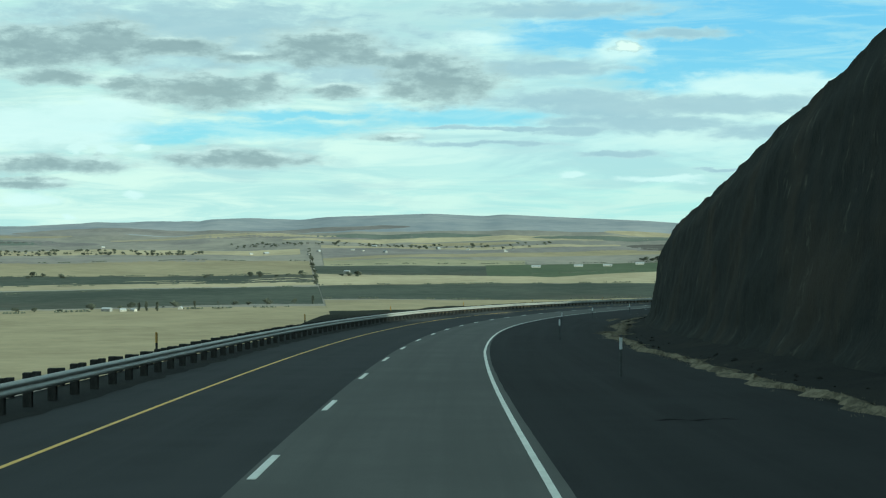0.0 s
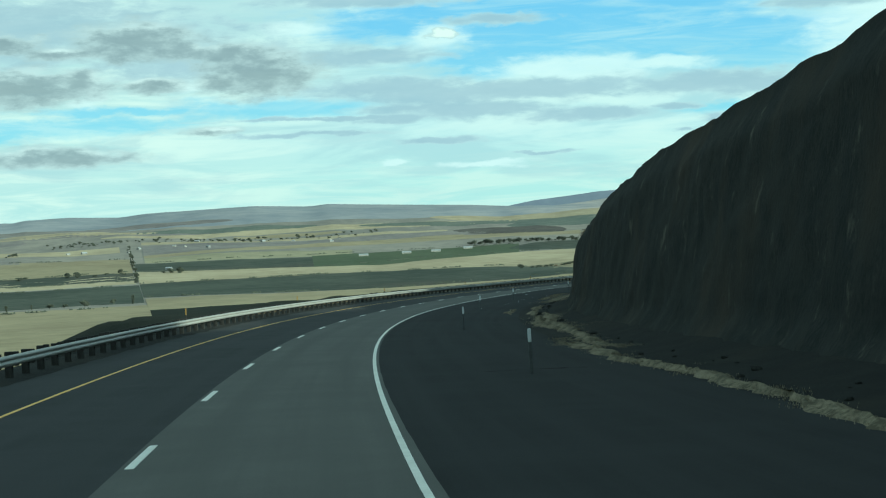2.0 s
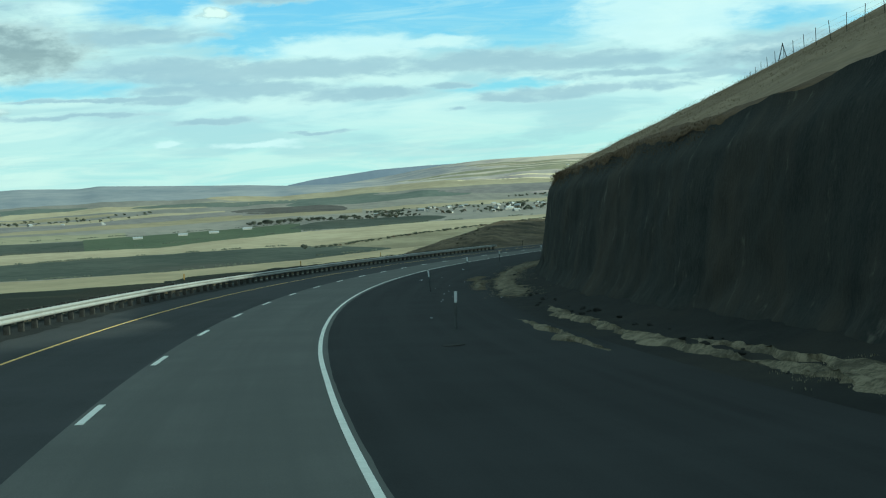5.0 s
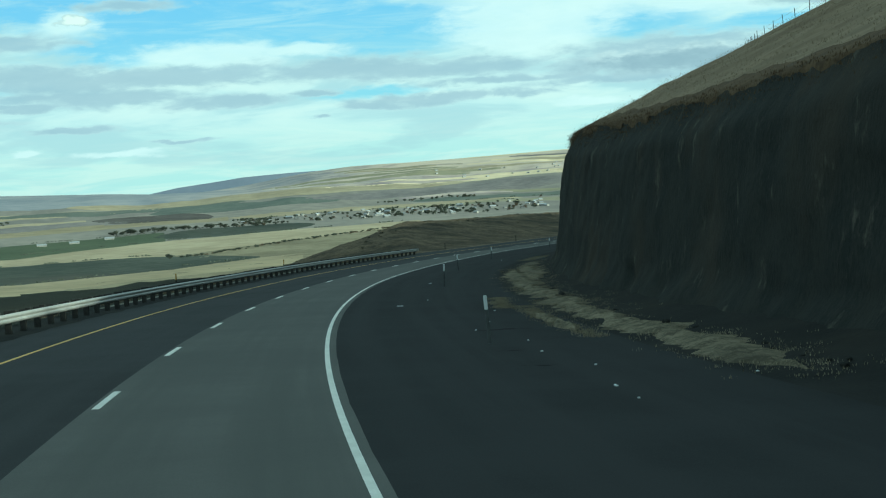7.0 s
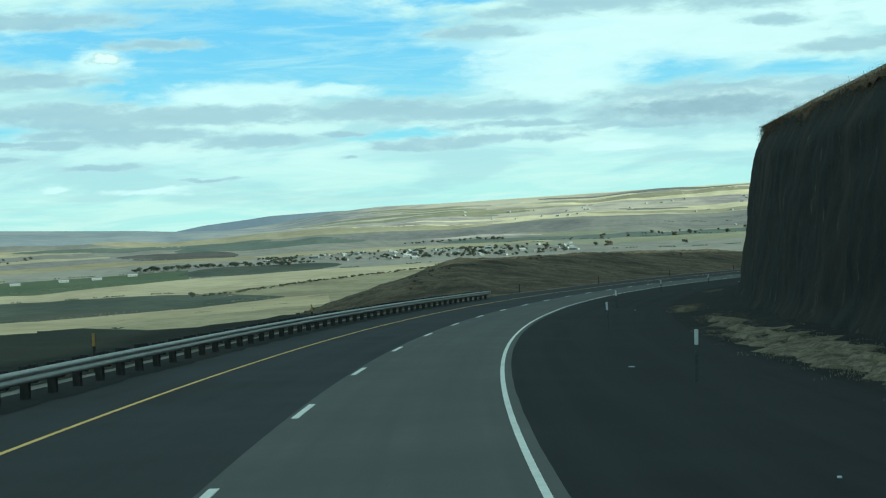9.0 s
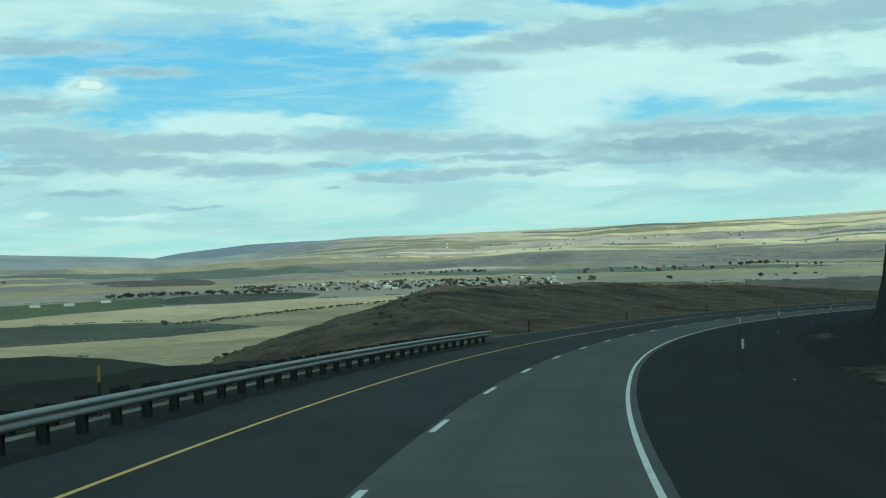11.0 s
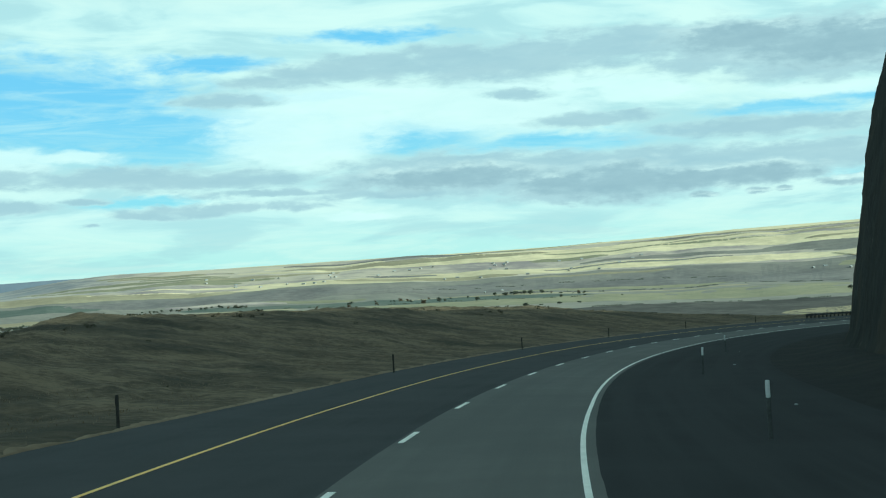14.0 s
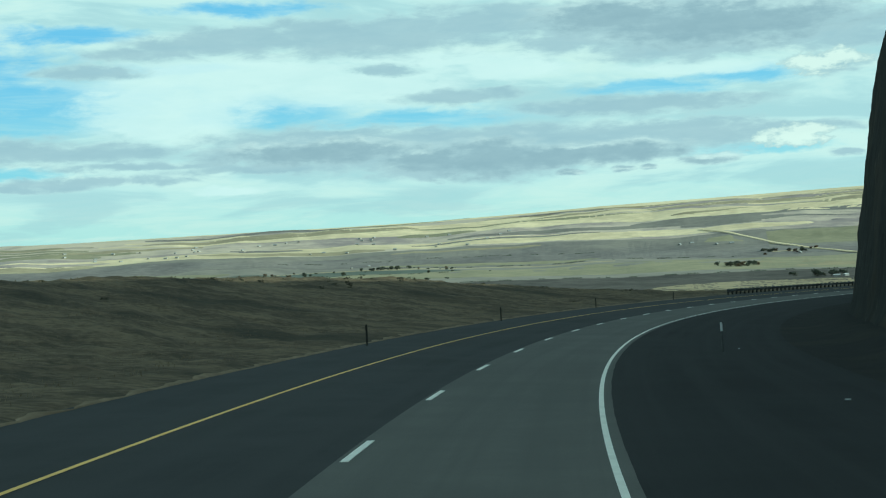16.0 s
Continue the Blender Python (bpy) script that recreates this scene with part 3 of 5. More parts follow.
def slab(name, s0, s1, l0, l1, up, mat):
    """A thin painted bar with real edges."""
    s = np.linspace(s0, s1, 3)
    top = [road(s, l, up) for l in (l0, l1)]
    low = [road(s, l, up - 0.008) for l in (l0, l1)]
    V = [(x[i], y[i], z[i]) for x, y, z in (top[0], top[1], low[0], low[1]) for i in range(3)]
    F = [(0, 3, 4, 1), (1, 4, 5, 2), (0, 1, 7, 6), (1, 2, 8, 7), (3, 9, 10, 4), (4, 10, 11, 5), (0, 6, 9, 3), (2, 5, 11, 8)]
    return mesh_object(name, V, F, mat)


for k in range(-6, 52):
    c = FIRST + CYCLE * k
    tagged(slab("lane_dash", c - DASH / 2, c + DASH / 2, -0.06, 0.06, 0.014, WHITE), "white painted dash of the lane divider", "road marking", "lane divider dashes", "structure")

# ---- rock cut and hillside on the inner side ----
# past s = 350 the unseen top is raised to shade the shoulder
BROW_S = [-160, 20, 49, 55, 62, 70, 77, 81, 88, 96, 106, 117, 124, 134, 140, 147, 156, 164, 170, 178, 194, 206, 217, 227, 236, 244, 252, 268, 283, 310, 350, 420, 500, 600, 760]
BROW_H = [14, 12.2, 10.6, 10.1, 9.6, 9.1, 8.72, 8.34, 8.04, 7.82, 7.65, 7.6, 7.2, 6.95, 6.6, 6.3, 5.95, 5.85, 5.75, 5.95, 6.05, 6.2, 6.4, 6.7, 7.1, 7.4, 7.8, 8.5, 9.0, 10.7, 14.0, 19, 21, 20, 16]
FOOT_S = [-160, 20, 135, 185, 240, 290, 310, 380, 460, 500, 760]
FOOT_L = [13.6, 13.6, 14.0, 13.9, 13.6, 14.2, 14.7, 15.3, 15.2, 14.7, 14.5]


def brow(s):
    return np.interp(s, BROW_S, BROW_H) + 0.09 * fbm(s / 7, 0 * s, octaves=5)


def batter(s):
    """How far the face leans back for each metre of height."""
    return np.interp(s, [430, 485], [0.15, 0.135])


def crest(s):
    """Where the rock's rounded top edge lies, to the right of the lane divider."""
    return np.interp(s, FOOT_S, FOOT_L) + batter(s) * brow(s) + 0.6


s = np.arange(S0, S1 + 0.01, 0.36)[:, None]
v = np.linspace(0, 1, 40)[None]
hgt = brow(s) * v - 0.4 * (1 - v)
# blocks and splinters of broken basalt on slow swells
ws, wh = s + 0.5 * fbm(s / 5, hgt / 4, octaves=3), hgt + 0.4 * fbm(s / 4 + 3, hgt / 5, octaves=3)
ledge = 0.12 * fbm(s / 17, hgt / 9, octaves=3) + 0.03 * cells(ws / 1.9, wh / 1.7, 2) + 0.025 * cells(ws / 1.1 + 5, wh / 0.9, 3) + 0.035 * fbm(ws / 3.1, wh / 2.2, octaves=3)
ledge = (ledge + 0.22) * (1 - 0.5 * ease(v, 0.85, 1))
lat = np.interp(s, FOOT_S, FOOT_L) + batter(s) * hgt + 0.6 * ease(v, 0.82, 1.0) + ledge * (0.6 + 0.4 * ease(v, 0, 0.1)) - (np.interp(s, [200, 260, 420, 450], [0.5, 0.4, 0.4, 0.3]) + 0.1 * fbm(ws / 2.3, wh / 1.2, octaves=3)) * (1 - ease(hgt, 0.0, 1.2 + 0.5 * fbm(s / 6, 0 * s)))
s = s + 0.03 * cells(s / 0.9, hgt / 0.8, 6) + 0 * hgt
X, Y, Z = road(s, lat, hgt)
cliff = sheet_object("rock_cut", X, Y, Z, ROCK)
tagged(cliff, "near-black basalt rock cut with rough columns beside the shoulder", "rock face", kind="structure")

u = np.concatenate([[-0.6, -0.3, 0, 0.6, 1.4, 2.4, 3.6, 5, 7, 9, 12, 15, 18, 22, 26], [32, 42, 60, 90, 140, 220, 340, 480]])[None]
s = np.arange(S0, S1 + 0.01, 0.7)[:, None]
top_l = crest(s)
steep = np.interp(s, [60, 135, 168], [0.06, 0.1, 1.0])
rise = np.where(u < 5, 0.45 * u, 2.25 + 0.42 * (u - 5))
rise = np.where(u > 26, 2.25 + 0.42 * 21 + 0.3 * (u - 26), rise)
hh = brow(s) + rise * (steep + (1 - steep) * ease(u, 26, 60)) + 0.12 * fbm(s / 6, u / 6) * ease(u, 0.2, 3) + 0.8 * fbm(s / 60, u / 60) * ease(u, 3, 30)
hill_h = lambda ss, uu: float(np.interp(ss, BROW_S, BROW_H) + (0.45 * uu if uu < 5 else 2.25 + 0.42 * (uu - 5)))
# turf hangs ragged over the edge of the rock
droop = ease(s, 140, 170) * np.clip(0.2 + 0.22 * fbm(s / 8.0, 0 * s, octaves=5) + 0.12 * fbm(s / 1.7, 0 * s + 4, octaves=4), 0.05, 0.9)
hang = np.clip(-u / 0.6, 0, 1)
hh = np.where(u < 0, brow(s) - droop * hang ** 0.8, hh)
out = np.where(u < 0, -0.15 * droop * hang, u) + 0.08 + 0.3 * (1 - ease(s, 140, 170))
X, Y, Z = road(s + 0 * u, np.minimum(top_l + out, 470), hh)
turf = 5
tagged(sheet_object("brow_turf", X[:, :turf], Y[:, :turf], Z[:, :turf], WEED), "brown turf along the edge of the rock cut", "turf", kind="structure")
tagged(sheet_object("hillside", X[:, turf - 1:], Y[:, turf - 1:], Z[:, turf - 1:], DRY), "steep hillside of dry grass above the rock cut", "hillside", kind="structure")

# dark gravel at the foot of the rock, with ragged bands of dry grass on it
s = np.arange(S0, S1 + 0.01, 1.0)[:, None]
v = np.linspace(0, 1, 9)[None]
edge = 10.6 + 0 * s
lat = edge + (np.interp(s, FOOT_S, FOOT_L) + 0.6 - edge) * v


def verge_up(l, s):
    w = np.clip((l - 10.6) / 3.6, 0, 1)
    return 0.5 * w ** 2


X, Y, Z = road(s + 0 * v, lat, verge_up(lat, s) + 0.04 * fbm(s / 3, v * 2) * ease(v, 0.1, 0.4))
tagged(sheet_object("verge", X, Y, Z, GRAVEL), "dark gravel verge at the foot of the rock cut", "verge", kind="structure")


def grass_band(s0, s1, centre, width, name="grass_band"):
    """A ragged ribbon of matted straw along the verge."""
    s = np.arange(s0, s1 + 0.01, 0.35)[:, None]
    v = np.linspace(-1, 1, 13)[None]
    taper = np.minimum(ease(s, s0, s0 + 5), 1 - ease(s, s1 - 9, s1))
    w = 0.9 * width * taper * np.maximum(0.7 + 0.75 * fbm(s / 4.5, 0 * s + centre, octaves=5), 0.05)
    l = centre + 0.35 * fbm(s / 31, 0 * s + 3, octaves=3) + 0.14 * fbm(s / 5.5, 0 * s + centre, octaves=4) + v * np.maximum(w, 0.02) + 0.05 * fbm(s / 1.1, v * 0.6)
    X, Y, Z = road(s + 0 * v, l, verge_up(l, s) - 0.03 + 0.17 * (1 - v * v) * taper * (0.8 + 0.3 * fbm(s / 2.5, v * 0.8)) + 0.025 * (1 - v * v) * fbm(s / 0.9, v * 1.2))
    return tagged(sheet_object(name, X, Y, Z, TAN), "matted straw-coloured dry grass along the rock cut", "dry grass", "grass bands", "structure")


BANDS = [(-150, 62, 10.7, 0.5), (56, 110, 10.75, 0.42), (98, 152, 11.7, 0.45), (120, 158, 12.3, 0.5), (152, 173, 10.0, 0.24), (146, 182, 11.6, 0.42), (190, 228, 11.75, 0.95), (203, 221, 10.2, 0.28),
         (216, 250, 11.6, 0.8), (220, 229, 9.5, 0.24), (232, 274, 11.6, 0.95), (244, 292, 12.4, 0.85), (300, 316, 11.4, 0.7), (352, 362, 12.2, 0.4)]
for band in BANDS:
    grass_band(*band)

# ---- bank and brown hill on the outer side ----
def set_in(s):
    """How far the ground on the outer side reaches in over l = -9."""
    return 1.4 + 0.65 * ease(s, 350, 385) + 0.3 * ease(s, 400, 440)


s = np.arange(S0, S1 + 0.01, 3.0)[:, None]
d = np.array([0, 0.6, 1.5, 3, 5, 7, 10, 13, 16, 20, 24, 28, 33, 40, 48, 58, 70, 90, 120, 170, 240, 320])[None]
rise = 4.0 * ease(s, 346, 386) * (1 - ease(s, 500, 640))
hill = rise * ease(d, 0, 24)
bench = ease(s, 150, 185) * (1 - ease(s, 312, 338))
drop_at = np.maximum(0.3 + 3.7 * ease(s, 120, 170) + 14 * bench, np.interp(s, [338, 352, 376, 392, 407, 434, 480, 520, 580, 602, 622], [3.5, 5, 9.3, 13, 17, 28, 48, 50, 40, 14, 1], left=0.0))
drop = -(0.5 - 0.2 * ease(s, 345, 380) + 0.15 * ease(s, 600, 622)) * np.maximum(0, d - drop_at) - 0.03 * d
low = -26.0 - 50 * ease(d, 60, 320)
hh = hill + drop - 0.05 + 0.25 * fbm(s / 26, d / 22) * ease(d, 2, 12)
hh = np.maximum(hh, low - 6)
bank_lat = -9.0 - d + 0.1 * fbm(s / 9, 0 * d) + set_in(s) * (1 - ease(d, 4, 20))
hh = hh + 0.075 * (1 - ease(d, 0, 3)) + ease(s, 350, 360) * (0.14 * ease(d, 0.2, 1.2) - 0.1 * (d == 0))
X, Y, Z = road(s + 0 * d, bank_lat, hh)
cut = int((344 - S0) / 3) + 1
tagged(sheet_object("bank", X[:cut], Y[:cut], Z[:cut], BENCH), "grass bank falling away beyond the guardrail, darkened for shade", "bank", kind="structure")
HILL_S, HILL_L, HILL_H = s[:, 0], 9.0 + d[0], hh
hill_from = float(HILL_S[cut - 1])


def left_ground(ss, ll):
    """Height over the road's sheet at l = -ll on the outer side."""
    i = np.clip((np.asarray(ss) - S0) / 3.0, 0, len(HILL_S) - 1.001)
    i0 = i.astype(int)
    j = np.clip(np.searchsorted(HILL_L, ll) - 1, 0, len(HILL_L) - 2)
    f, g = i - i0, (ll - HILL_L[j]) / (HILL_L[j + 1] - HILL_L[j])
    h = HILL_H
    return (h[i0, j] * (1 - f) + h[i0 + 1, j] * f) * (1 - g) + (h[i0, j + 1] * (1 - f) + h[i0 + 1, j + 1] * f) * g

# the hill's rough ground, hummocky with bunchgrass
s = np.concatenate([np.arange(hill_from, 640, 0.7), np.arange(640, S1 + 0.01, 3.0)])[:, None]
d = np.concatenate([np.arange(0, 40, 0.55), np.arange(40, 70, 1.5), [74, 90, 120, 170, 240, 319.9]])[None]
hummock = 0.11 * fbm(s / 7, d / 5, octaves=5) + 0.07 * fbm(s / 2.6 + 4, d / 2.2, octaves=3)
up = left_ground(s + 0 * d, 9.0 + d + 1e-6) + np.maximum(hummock, -0.08) * ease(d, 0.6, 4)
X, Y, Z = road(s + 0 * d, -9.0 - d + 0.1 * fbm(s / 9, 0 * d) + set_in(s) * (1 - ease(d, 4, 20)), up)
tagged(sheet_object("low_hill", X, Y, Z, BROWN), "low rounded hill of rough brown grass and sagebrush", "hill", kind="structure")

# ---- the valley ----
CX, CY = 20.0, 120.0
R_KNOT = [0, 150, 400, 800, 1300, 2000, 2600, 3200, 3800, 4200, 4500]
Z_KNOT = [-60, -60, -66, -76, -84, -84, -74, -58, -36, -16, -2]
RIDGE_A = [-180, -60, -25, -15.3, -12.5, -9.0, -8.6, -6.9, -5.3, -4.3, -0.4, 1.6, 2.3, 3.6, 5.6, 7.2, 9.0, 10.6, 11.8, 12.6, 13.4, 14.5, 16, 18.5, 21.5, 25, 28.5, 31.5, 34.8, 37.2, 41, 45, 47.2, 60, 100, 180]
RIDGE_E = [0.3, 0.1, -0.1, -0.07, 0.06, 0.07, 0.16, 0.2, 0.14, 0.25, 0.37, 0.28, 0.34, 0.27, 0.18, 0.11, 0.0, -0.05, 0.05, 0.15, 0.27, 0.41, 0.52, 0.56, 0.61, 0.68, 0.75, 0.82, 0.97, 1.1, 1.22, 1.36, 1.43, 1.6, 1.0, 0.3]


def land(r, a):
    """Height of the valley's ground at r metres and a degrees clockwise from +y about its centre."""
    z = np.interp(r, R_KNOT, Z_KNOT)
    top = np.interp(a, RIDGE_A, RIDGE_E) / 57.3 * 4600 - 8
    k = ease(r, 3300, 4560)
    z = z * (1 - k) + top * k
    wave = fbm(a / 9.0, r / 900.0, octaves=4)
    return z + wave * np.interp(r, [800, 2500, 3600, 4250, 4450], [0, 0.8, 5, 6, 0.3])


def polar(r, a):
    return CX + r * np.sin(np.radians(a)), CY + r * np.cos(np.radians(a))


a = np.concatenate([np.arange(-180, -30, 5.0), np.arange(-30, 62, 0.25), np.arange(62, 181, 4.0)])
a[-1] = 180.0
r = np.concatenate([[0], np.arange(150, 1400, 70.0), np.arange(1400, 4640, 30.0), [4700, 4740]])
R, A = np.meshgrid(r, a, indexing="ij")
X, Y = polar(R, A)
Z = land(R, A) - np.where(R > 4640, 60, 0)
far = int(np.searchsorted(r, 3700.0)) + 1
tagged(sheet_object("ground", X[:far], Y[:far], Z[:far], PLAIN), "wide farmed valley floor", "ground", kind="structure")
tagged(sheet_object("far_hills", X[far - 1:], Y[far - 1:], Z[far - 1:], HILLS), "long low sagebrush hills, haze painted blue-grey in the west, turning to dry grass", "hills", kind="structure")
# a farther ridge that shows over a dip in the hills; its blue is painted haze
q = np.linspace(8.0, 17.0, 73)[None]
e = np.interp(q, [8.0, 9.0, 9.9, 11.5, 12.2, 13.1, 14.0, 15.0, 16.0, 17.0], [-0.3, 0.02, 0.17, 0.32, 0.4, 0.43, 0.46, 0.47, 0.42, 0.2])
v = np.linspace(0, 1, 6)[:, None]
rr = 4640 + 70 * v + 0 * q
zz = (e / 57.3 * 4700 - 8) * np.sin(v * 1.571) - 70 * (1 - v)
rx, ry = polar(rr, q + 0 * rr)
tagged(sheet_object("far_ridge", rx, ry, zz, RIDGEBLUE), "ridge far behind the valley, haze painted in as dark blue-grey", "hills", kind="structure")


layer = iter(range(1000))


def field(a0, a1, r0, r1, mat, label, skew=0.0, lens=False):
    """A crop field between two bearings and two distances (pairs: at either bearing); a lens tapers to both ends."""
    r0, r1 = (v if isinstance(v, tuple) else (v, v) for v in (r0, r1))
    na, nr = max(5, int((a1 - a0) * 5) + 1), max(3, int((r1[0] - r0[0]) / 30) + 1)
    t = np.linspace(0, 1, nr)[:, None]
    q = np.linspace(0, 1, na)[None]
    aa = a0 + (a1 - a0) * q
    wob = 9 * fbm(aa / 5.0, 0 * aa + r0[0] / 400) + skew * q
    near, far_ = r0[0] + (r0[1] - r0[0]) * q + wob, r1[0] + (r1[1] - r1[0]) * q + wob + 7 * fbm(aa / 3.0, 0 * aa + r1[0] / 300)
    if lens:
        w = np.sqrt(np.clip(4 * q * (1 - q), 0.0, 1))
        mid = (near + far_) / 2
        near, far_ = mid - (far_ - near) / 2 * w, mid + (far_ - near) / 2 * w
    rr = near + (far_ - near) * t
    aa = aa + 0 * rr
    X, Y = polar(rr, aa)
    Z = land(rr, aa) + 0.3 + 0.006 * next(layer)
    # the near edge runs gently down into the ground
    nx, ny = polar(rr[:1] - 16, aa[:1])
    X, Y, Z = np.concatenate([nx, X]), np.concatenate([ny, Y]), np.concatenate([land(rr[:1] - 16, aa[:1]) - 0.4, Z])
    return tagged(sheet_object("field", X, Y, Z, mat, smooth=False), label, "field", "valley fields", "structure")


PALE, CROP = "pale wheat stubble field in the valley", "dark green crop field in the valley"
field(-34, -4.9, 560, 1392, STRAW, PALE, 100)
field(-34, -5.02, 1386, 1790, DARKF, CROP, 160)
field(-34, -5.12, 1810, 1990, STRAW2, "narrow strip of pale stubble", 190)
field(-34, -5.12, 2010, 2240, DARKF, CROP, 60)
field(-34, -5.12, 2260, 2740, STRAW, PALE)
field(-34, -9.0, 2760, 2960, FALLOW, "grey fallow strip", -60)
field(-20, -5.4, 2990, 3150, STRAW2, "pale stubble field", 30)
field(-4.92, 6.4, 560, (1395, 1449), SLOPE, "green field on the slope below the highway, cloud shadow painted in")
field(6.4, 10.6, 560, (1449, 1130), SLOPE, "green field on the slope below the highway, cloud shadow painted in")
field(5.5, 19.0, (1440, 900), 1700, DRYF, "grazed brown pasture below the hill")
field(9.2, 18.0, (1660, 1640), (2000, 2400), DRYF, "grazed brown pasture along a creek")
field(-4.95, 4.0, 1400, (1610, 1576), STRAW, PALE)
field(4.0, 13.8, (1428, 1622), (1576, 1840), STRAW, PALE)
field(-4.98, 4.0, (1650, 1590), (1975, 2030), DARKF, "dark fallow field beside a creek")
field(4.0, 9.3, (1590, 1665), (2030, 2062), DARKF, "dark fallow field beside a creek")
field(9.2, 12.3, (1665, 1800), (2062, 1830), DARKF, "dark fallow field beside a creek")
field(-4.98, 4.0, (1992, 2045), (2290, 2180), STRAW2, "long strip of pale stubble")
field(4.0, 9.4, (2045, 2008), (2180, 2430), STRAW2, "long strip of pale stubble")
field(9.4, 18.2, (2008, 2425), (2430, 2560), STRAW2, "long strip of pale stubble")
field(-4.98, 1.5, (2305, 2220), 2560, DARKF, CROP)
field(1.5, 4.0, (2215, 2190), (2595, 2612), GREEN, "bright green winter wheat field")
field(4.0, 9.2, (2190, 2435), (2612, 2690), GREEN, "bright green winter wheat field")
field(8.8, 14.5, (2435, 2520), (2695, 2770), DARKF, CROP, 0, True)
field(-4.6, 3.0, 2590, 2760, MEADOW, "mown pasture")
field(-4.6, 11.5, (2780, 3000), (2850, 3190), STRAW, PALE)
field(-4.6, 8.0, (2870, 3080), (3190, 3230), FALLOW, "mauve-brown fallow field")
field(-4.6, 6.6, (3215, 3255), (3290, 3330), STRAW2, "pale strip of stubble")
field(6.8, 11.0, 3090, 3420, PLOUGH, "dark ploughed rise", 0, True)
field(8.8, 15.6, (3365, 3380), (3575, 3540), HAZEGREEN, "far grey-green crop field", 0, True)
field(-6.0, 10.0, (3430, 3560), (3520, 3670), STRAW2, PALE, 0, True)
field(6.0, 20.0, (3625, 3610), (3795, 3785), STRAW2, "sunlit stubble along the foot of the hills", 0, True)
field(14.2, 24.0, (3430, 3450), (3555, 3690), FALLOW, "mauve-brown fallow field", 0, True)
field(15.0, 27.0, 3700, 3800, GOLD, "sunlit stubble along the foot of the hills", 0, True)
field(11.5, 22.0, 3040, 3190, STRAW2, "pale strip of stubble behind the town", 60, True)
field(18.0, 32.0, 3230, 3390, HAZEGREEN, "far grey-green crop field", -120, True)
field(29.0, 52.0, 2080, 2730, PLOUGH, "dark ploughed field below the hill")
field(37.6, 44.5, 2190, 2420, STRAW, "small pale stubble patch", 60, True)
field(17.0, 47.0, (3060, 2745), (3080, 3240), MEADOW, "wide pale green meadow", 30)
field(25.0, 37.2, 3290, 3325, STRAW2, "narrow strip of pale stubble", -20, True)
field(41.6, 46.0, 2830, 3080, STRAW, PALE, 60)
field(17.0, 42.4, (3560, 3330), (3600, 3735), FALLOW, "wide mauve-brown fallow field", -20)
field(40.8, 52.0, 3330, 3490, FALLOW, "rough grazing beside a raised road", 0, True)
field(39.6, 54.0, 3520, 3700, MEADOW, "pale green meadow beside a raised road", 20, True)
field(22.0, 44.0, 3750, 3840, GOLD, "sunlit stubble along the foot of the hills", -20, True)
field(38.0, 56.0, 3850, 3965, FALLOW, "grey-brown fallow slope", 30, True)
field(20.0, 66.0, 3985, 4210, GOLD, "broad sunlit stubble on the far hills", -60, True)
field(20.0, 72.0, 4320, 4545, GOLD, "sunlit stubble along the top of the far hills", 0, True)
rng = random.Random(11)
for k in range(22):
    a0 = rng.uniform(-24, 6)
    r0 = rng.uniform(3330, 3760)
    field(a0, a0 + rng.uniform(2.5, 9), r0, r0 + rng.uniform(50, 150), rng.choice((STRAW, HAZEGREEN, STRAW2, FALLOW, FALLOW, PLOUGH, FALLOW, HAZEGREEN)), "distant strip of farmland", rng.uniform(-60, 60), True)
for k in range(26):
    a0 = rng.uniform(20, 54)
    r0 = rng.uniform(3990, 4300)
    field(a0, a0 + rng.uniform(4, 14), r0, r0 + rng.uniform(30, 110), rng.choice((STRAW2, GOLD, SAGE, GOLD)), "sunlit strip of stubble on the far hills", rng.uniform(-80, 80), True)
for k in range(46):
    a0 = rng.uniform(12, 48)
    r0 = rng.uniform(3380, 4320)
    field(a0, a0 + rng.uniform(2.5, 9), r0, r0 + rng.uniform(12, 42), rng.choice((FALLOW, SAGE, STRAW2, MEADOW)), "thin distant strip of farmland", rng.uniform(-50, 50), True)

# ---- guardrail ----
def beam(name, s0, s1, l, parent, label="", steel=GALV):
    """A W-shaped steel rail, bent along the road, with a real thickness."""
    prof = [(-0.005, 0.391), (0.030, 0.405), (0.066, 0.433), (0.074, 0.466), (0.066, 0.499), (0.038, 0.527), (0.034, 0.541), (0.038, 0.555), (0.070, 0.583), (0.085, 0.616), (0.075, 0.649), (0.030, 0.677), (-0.005, 0.687)]
    ring = prof + [(x - 0.006, z) for x, z in reversed(prof)]
    s = np.arange(s0, s1 + 0.01, 1.0)[:, None]
    X, Y, Z = road(s, l + np.array([p[0] for p in ring])[None], np.array([p[1] for p in ring])[None])
    rows, cols = X.shape
    V = np.stack([X, Y, Z], -1).reshape(-1, 3).tolist()
    F = [(i * cols + j, i * cols + (j + 1) % cols, (i + 1) * cols + (j + 1) % cols, (i + 1) * cols + j) for i in range(rows - 1) for j in range(cols)]
    F += [tuple(range(cols)), tuple(range((rows - 1) * cols, rows * cols))[::-1]]
    return mesh_object(name, V, F, steel, parent, True, label)


def rail_post():
    bm = bmesh.new()
    box(bm, -0.13, 0, 0.08, 0.2, 0.17, 1.32, 0.012)
    me = bpy.data.meshes.new("post")
    bm.to_mesh(me)
    bm.free()
    me.materials.append(POSTWOOD)
    return me


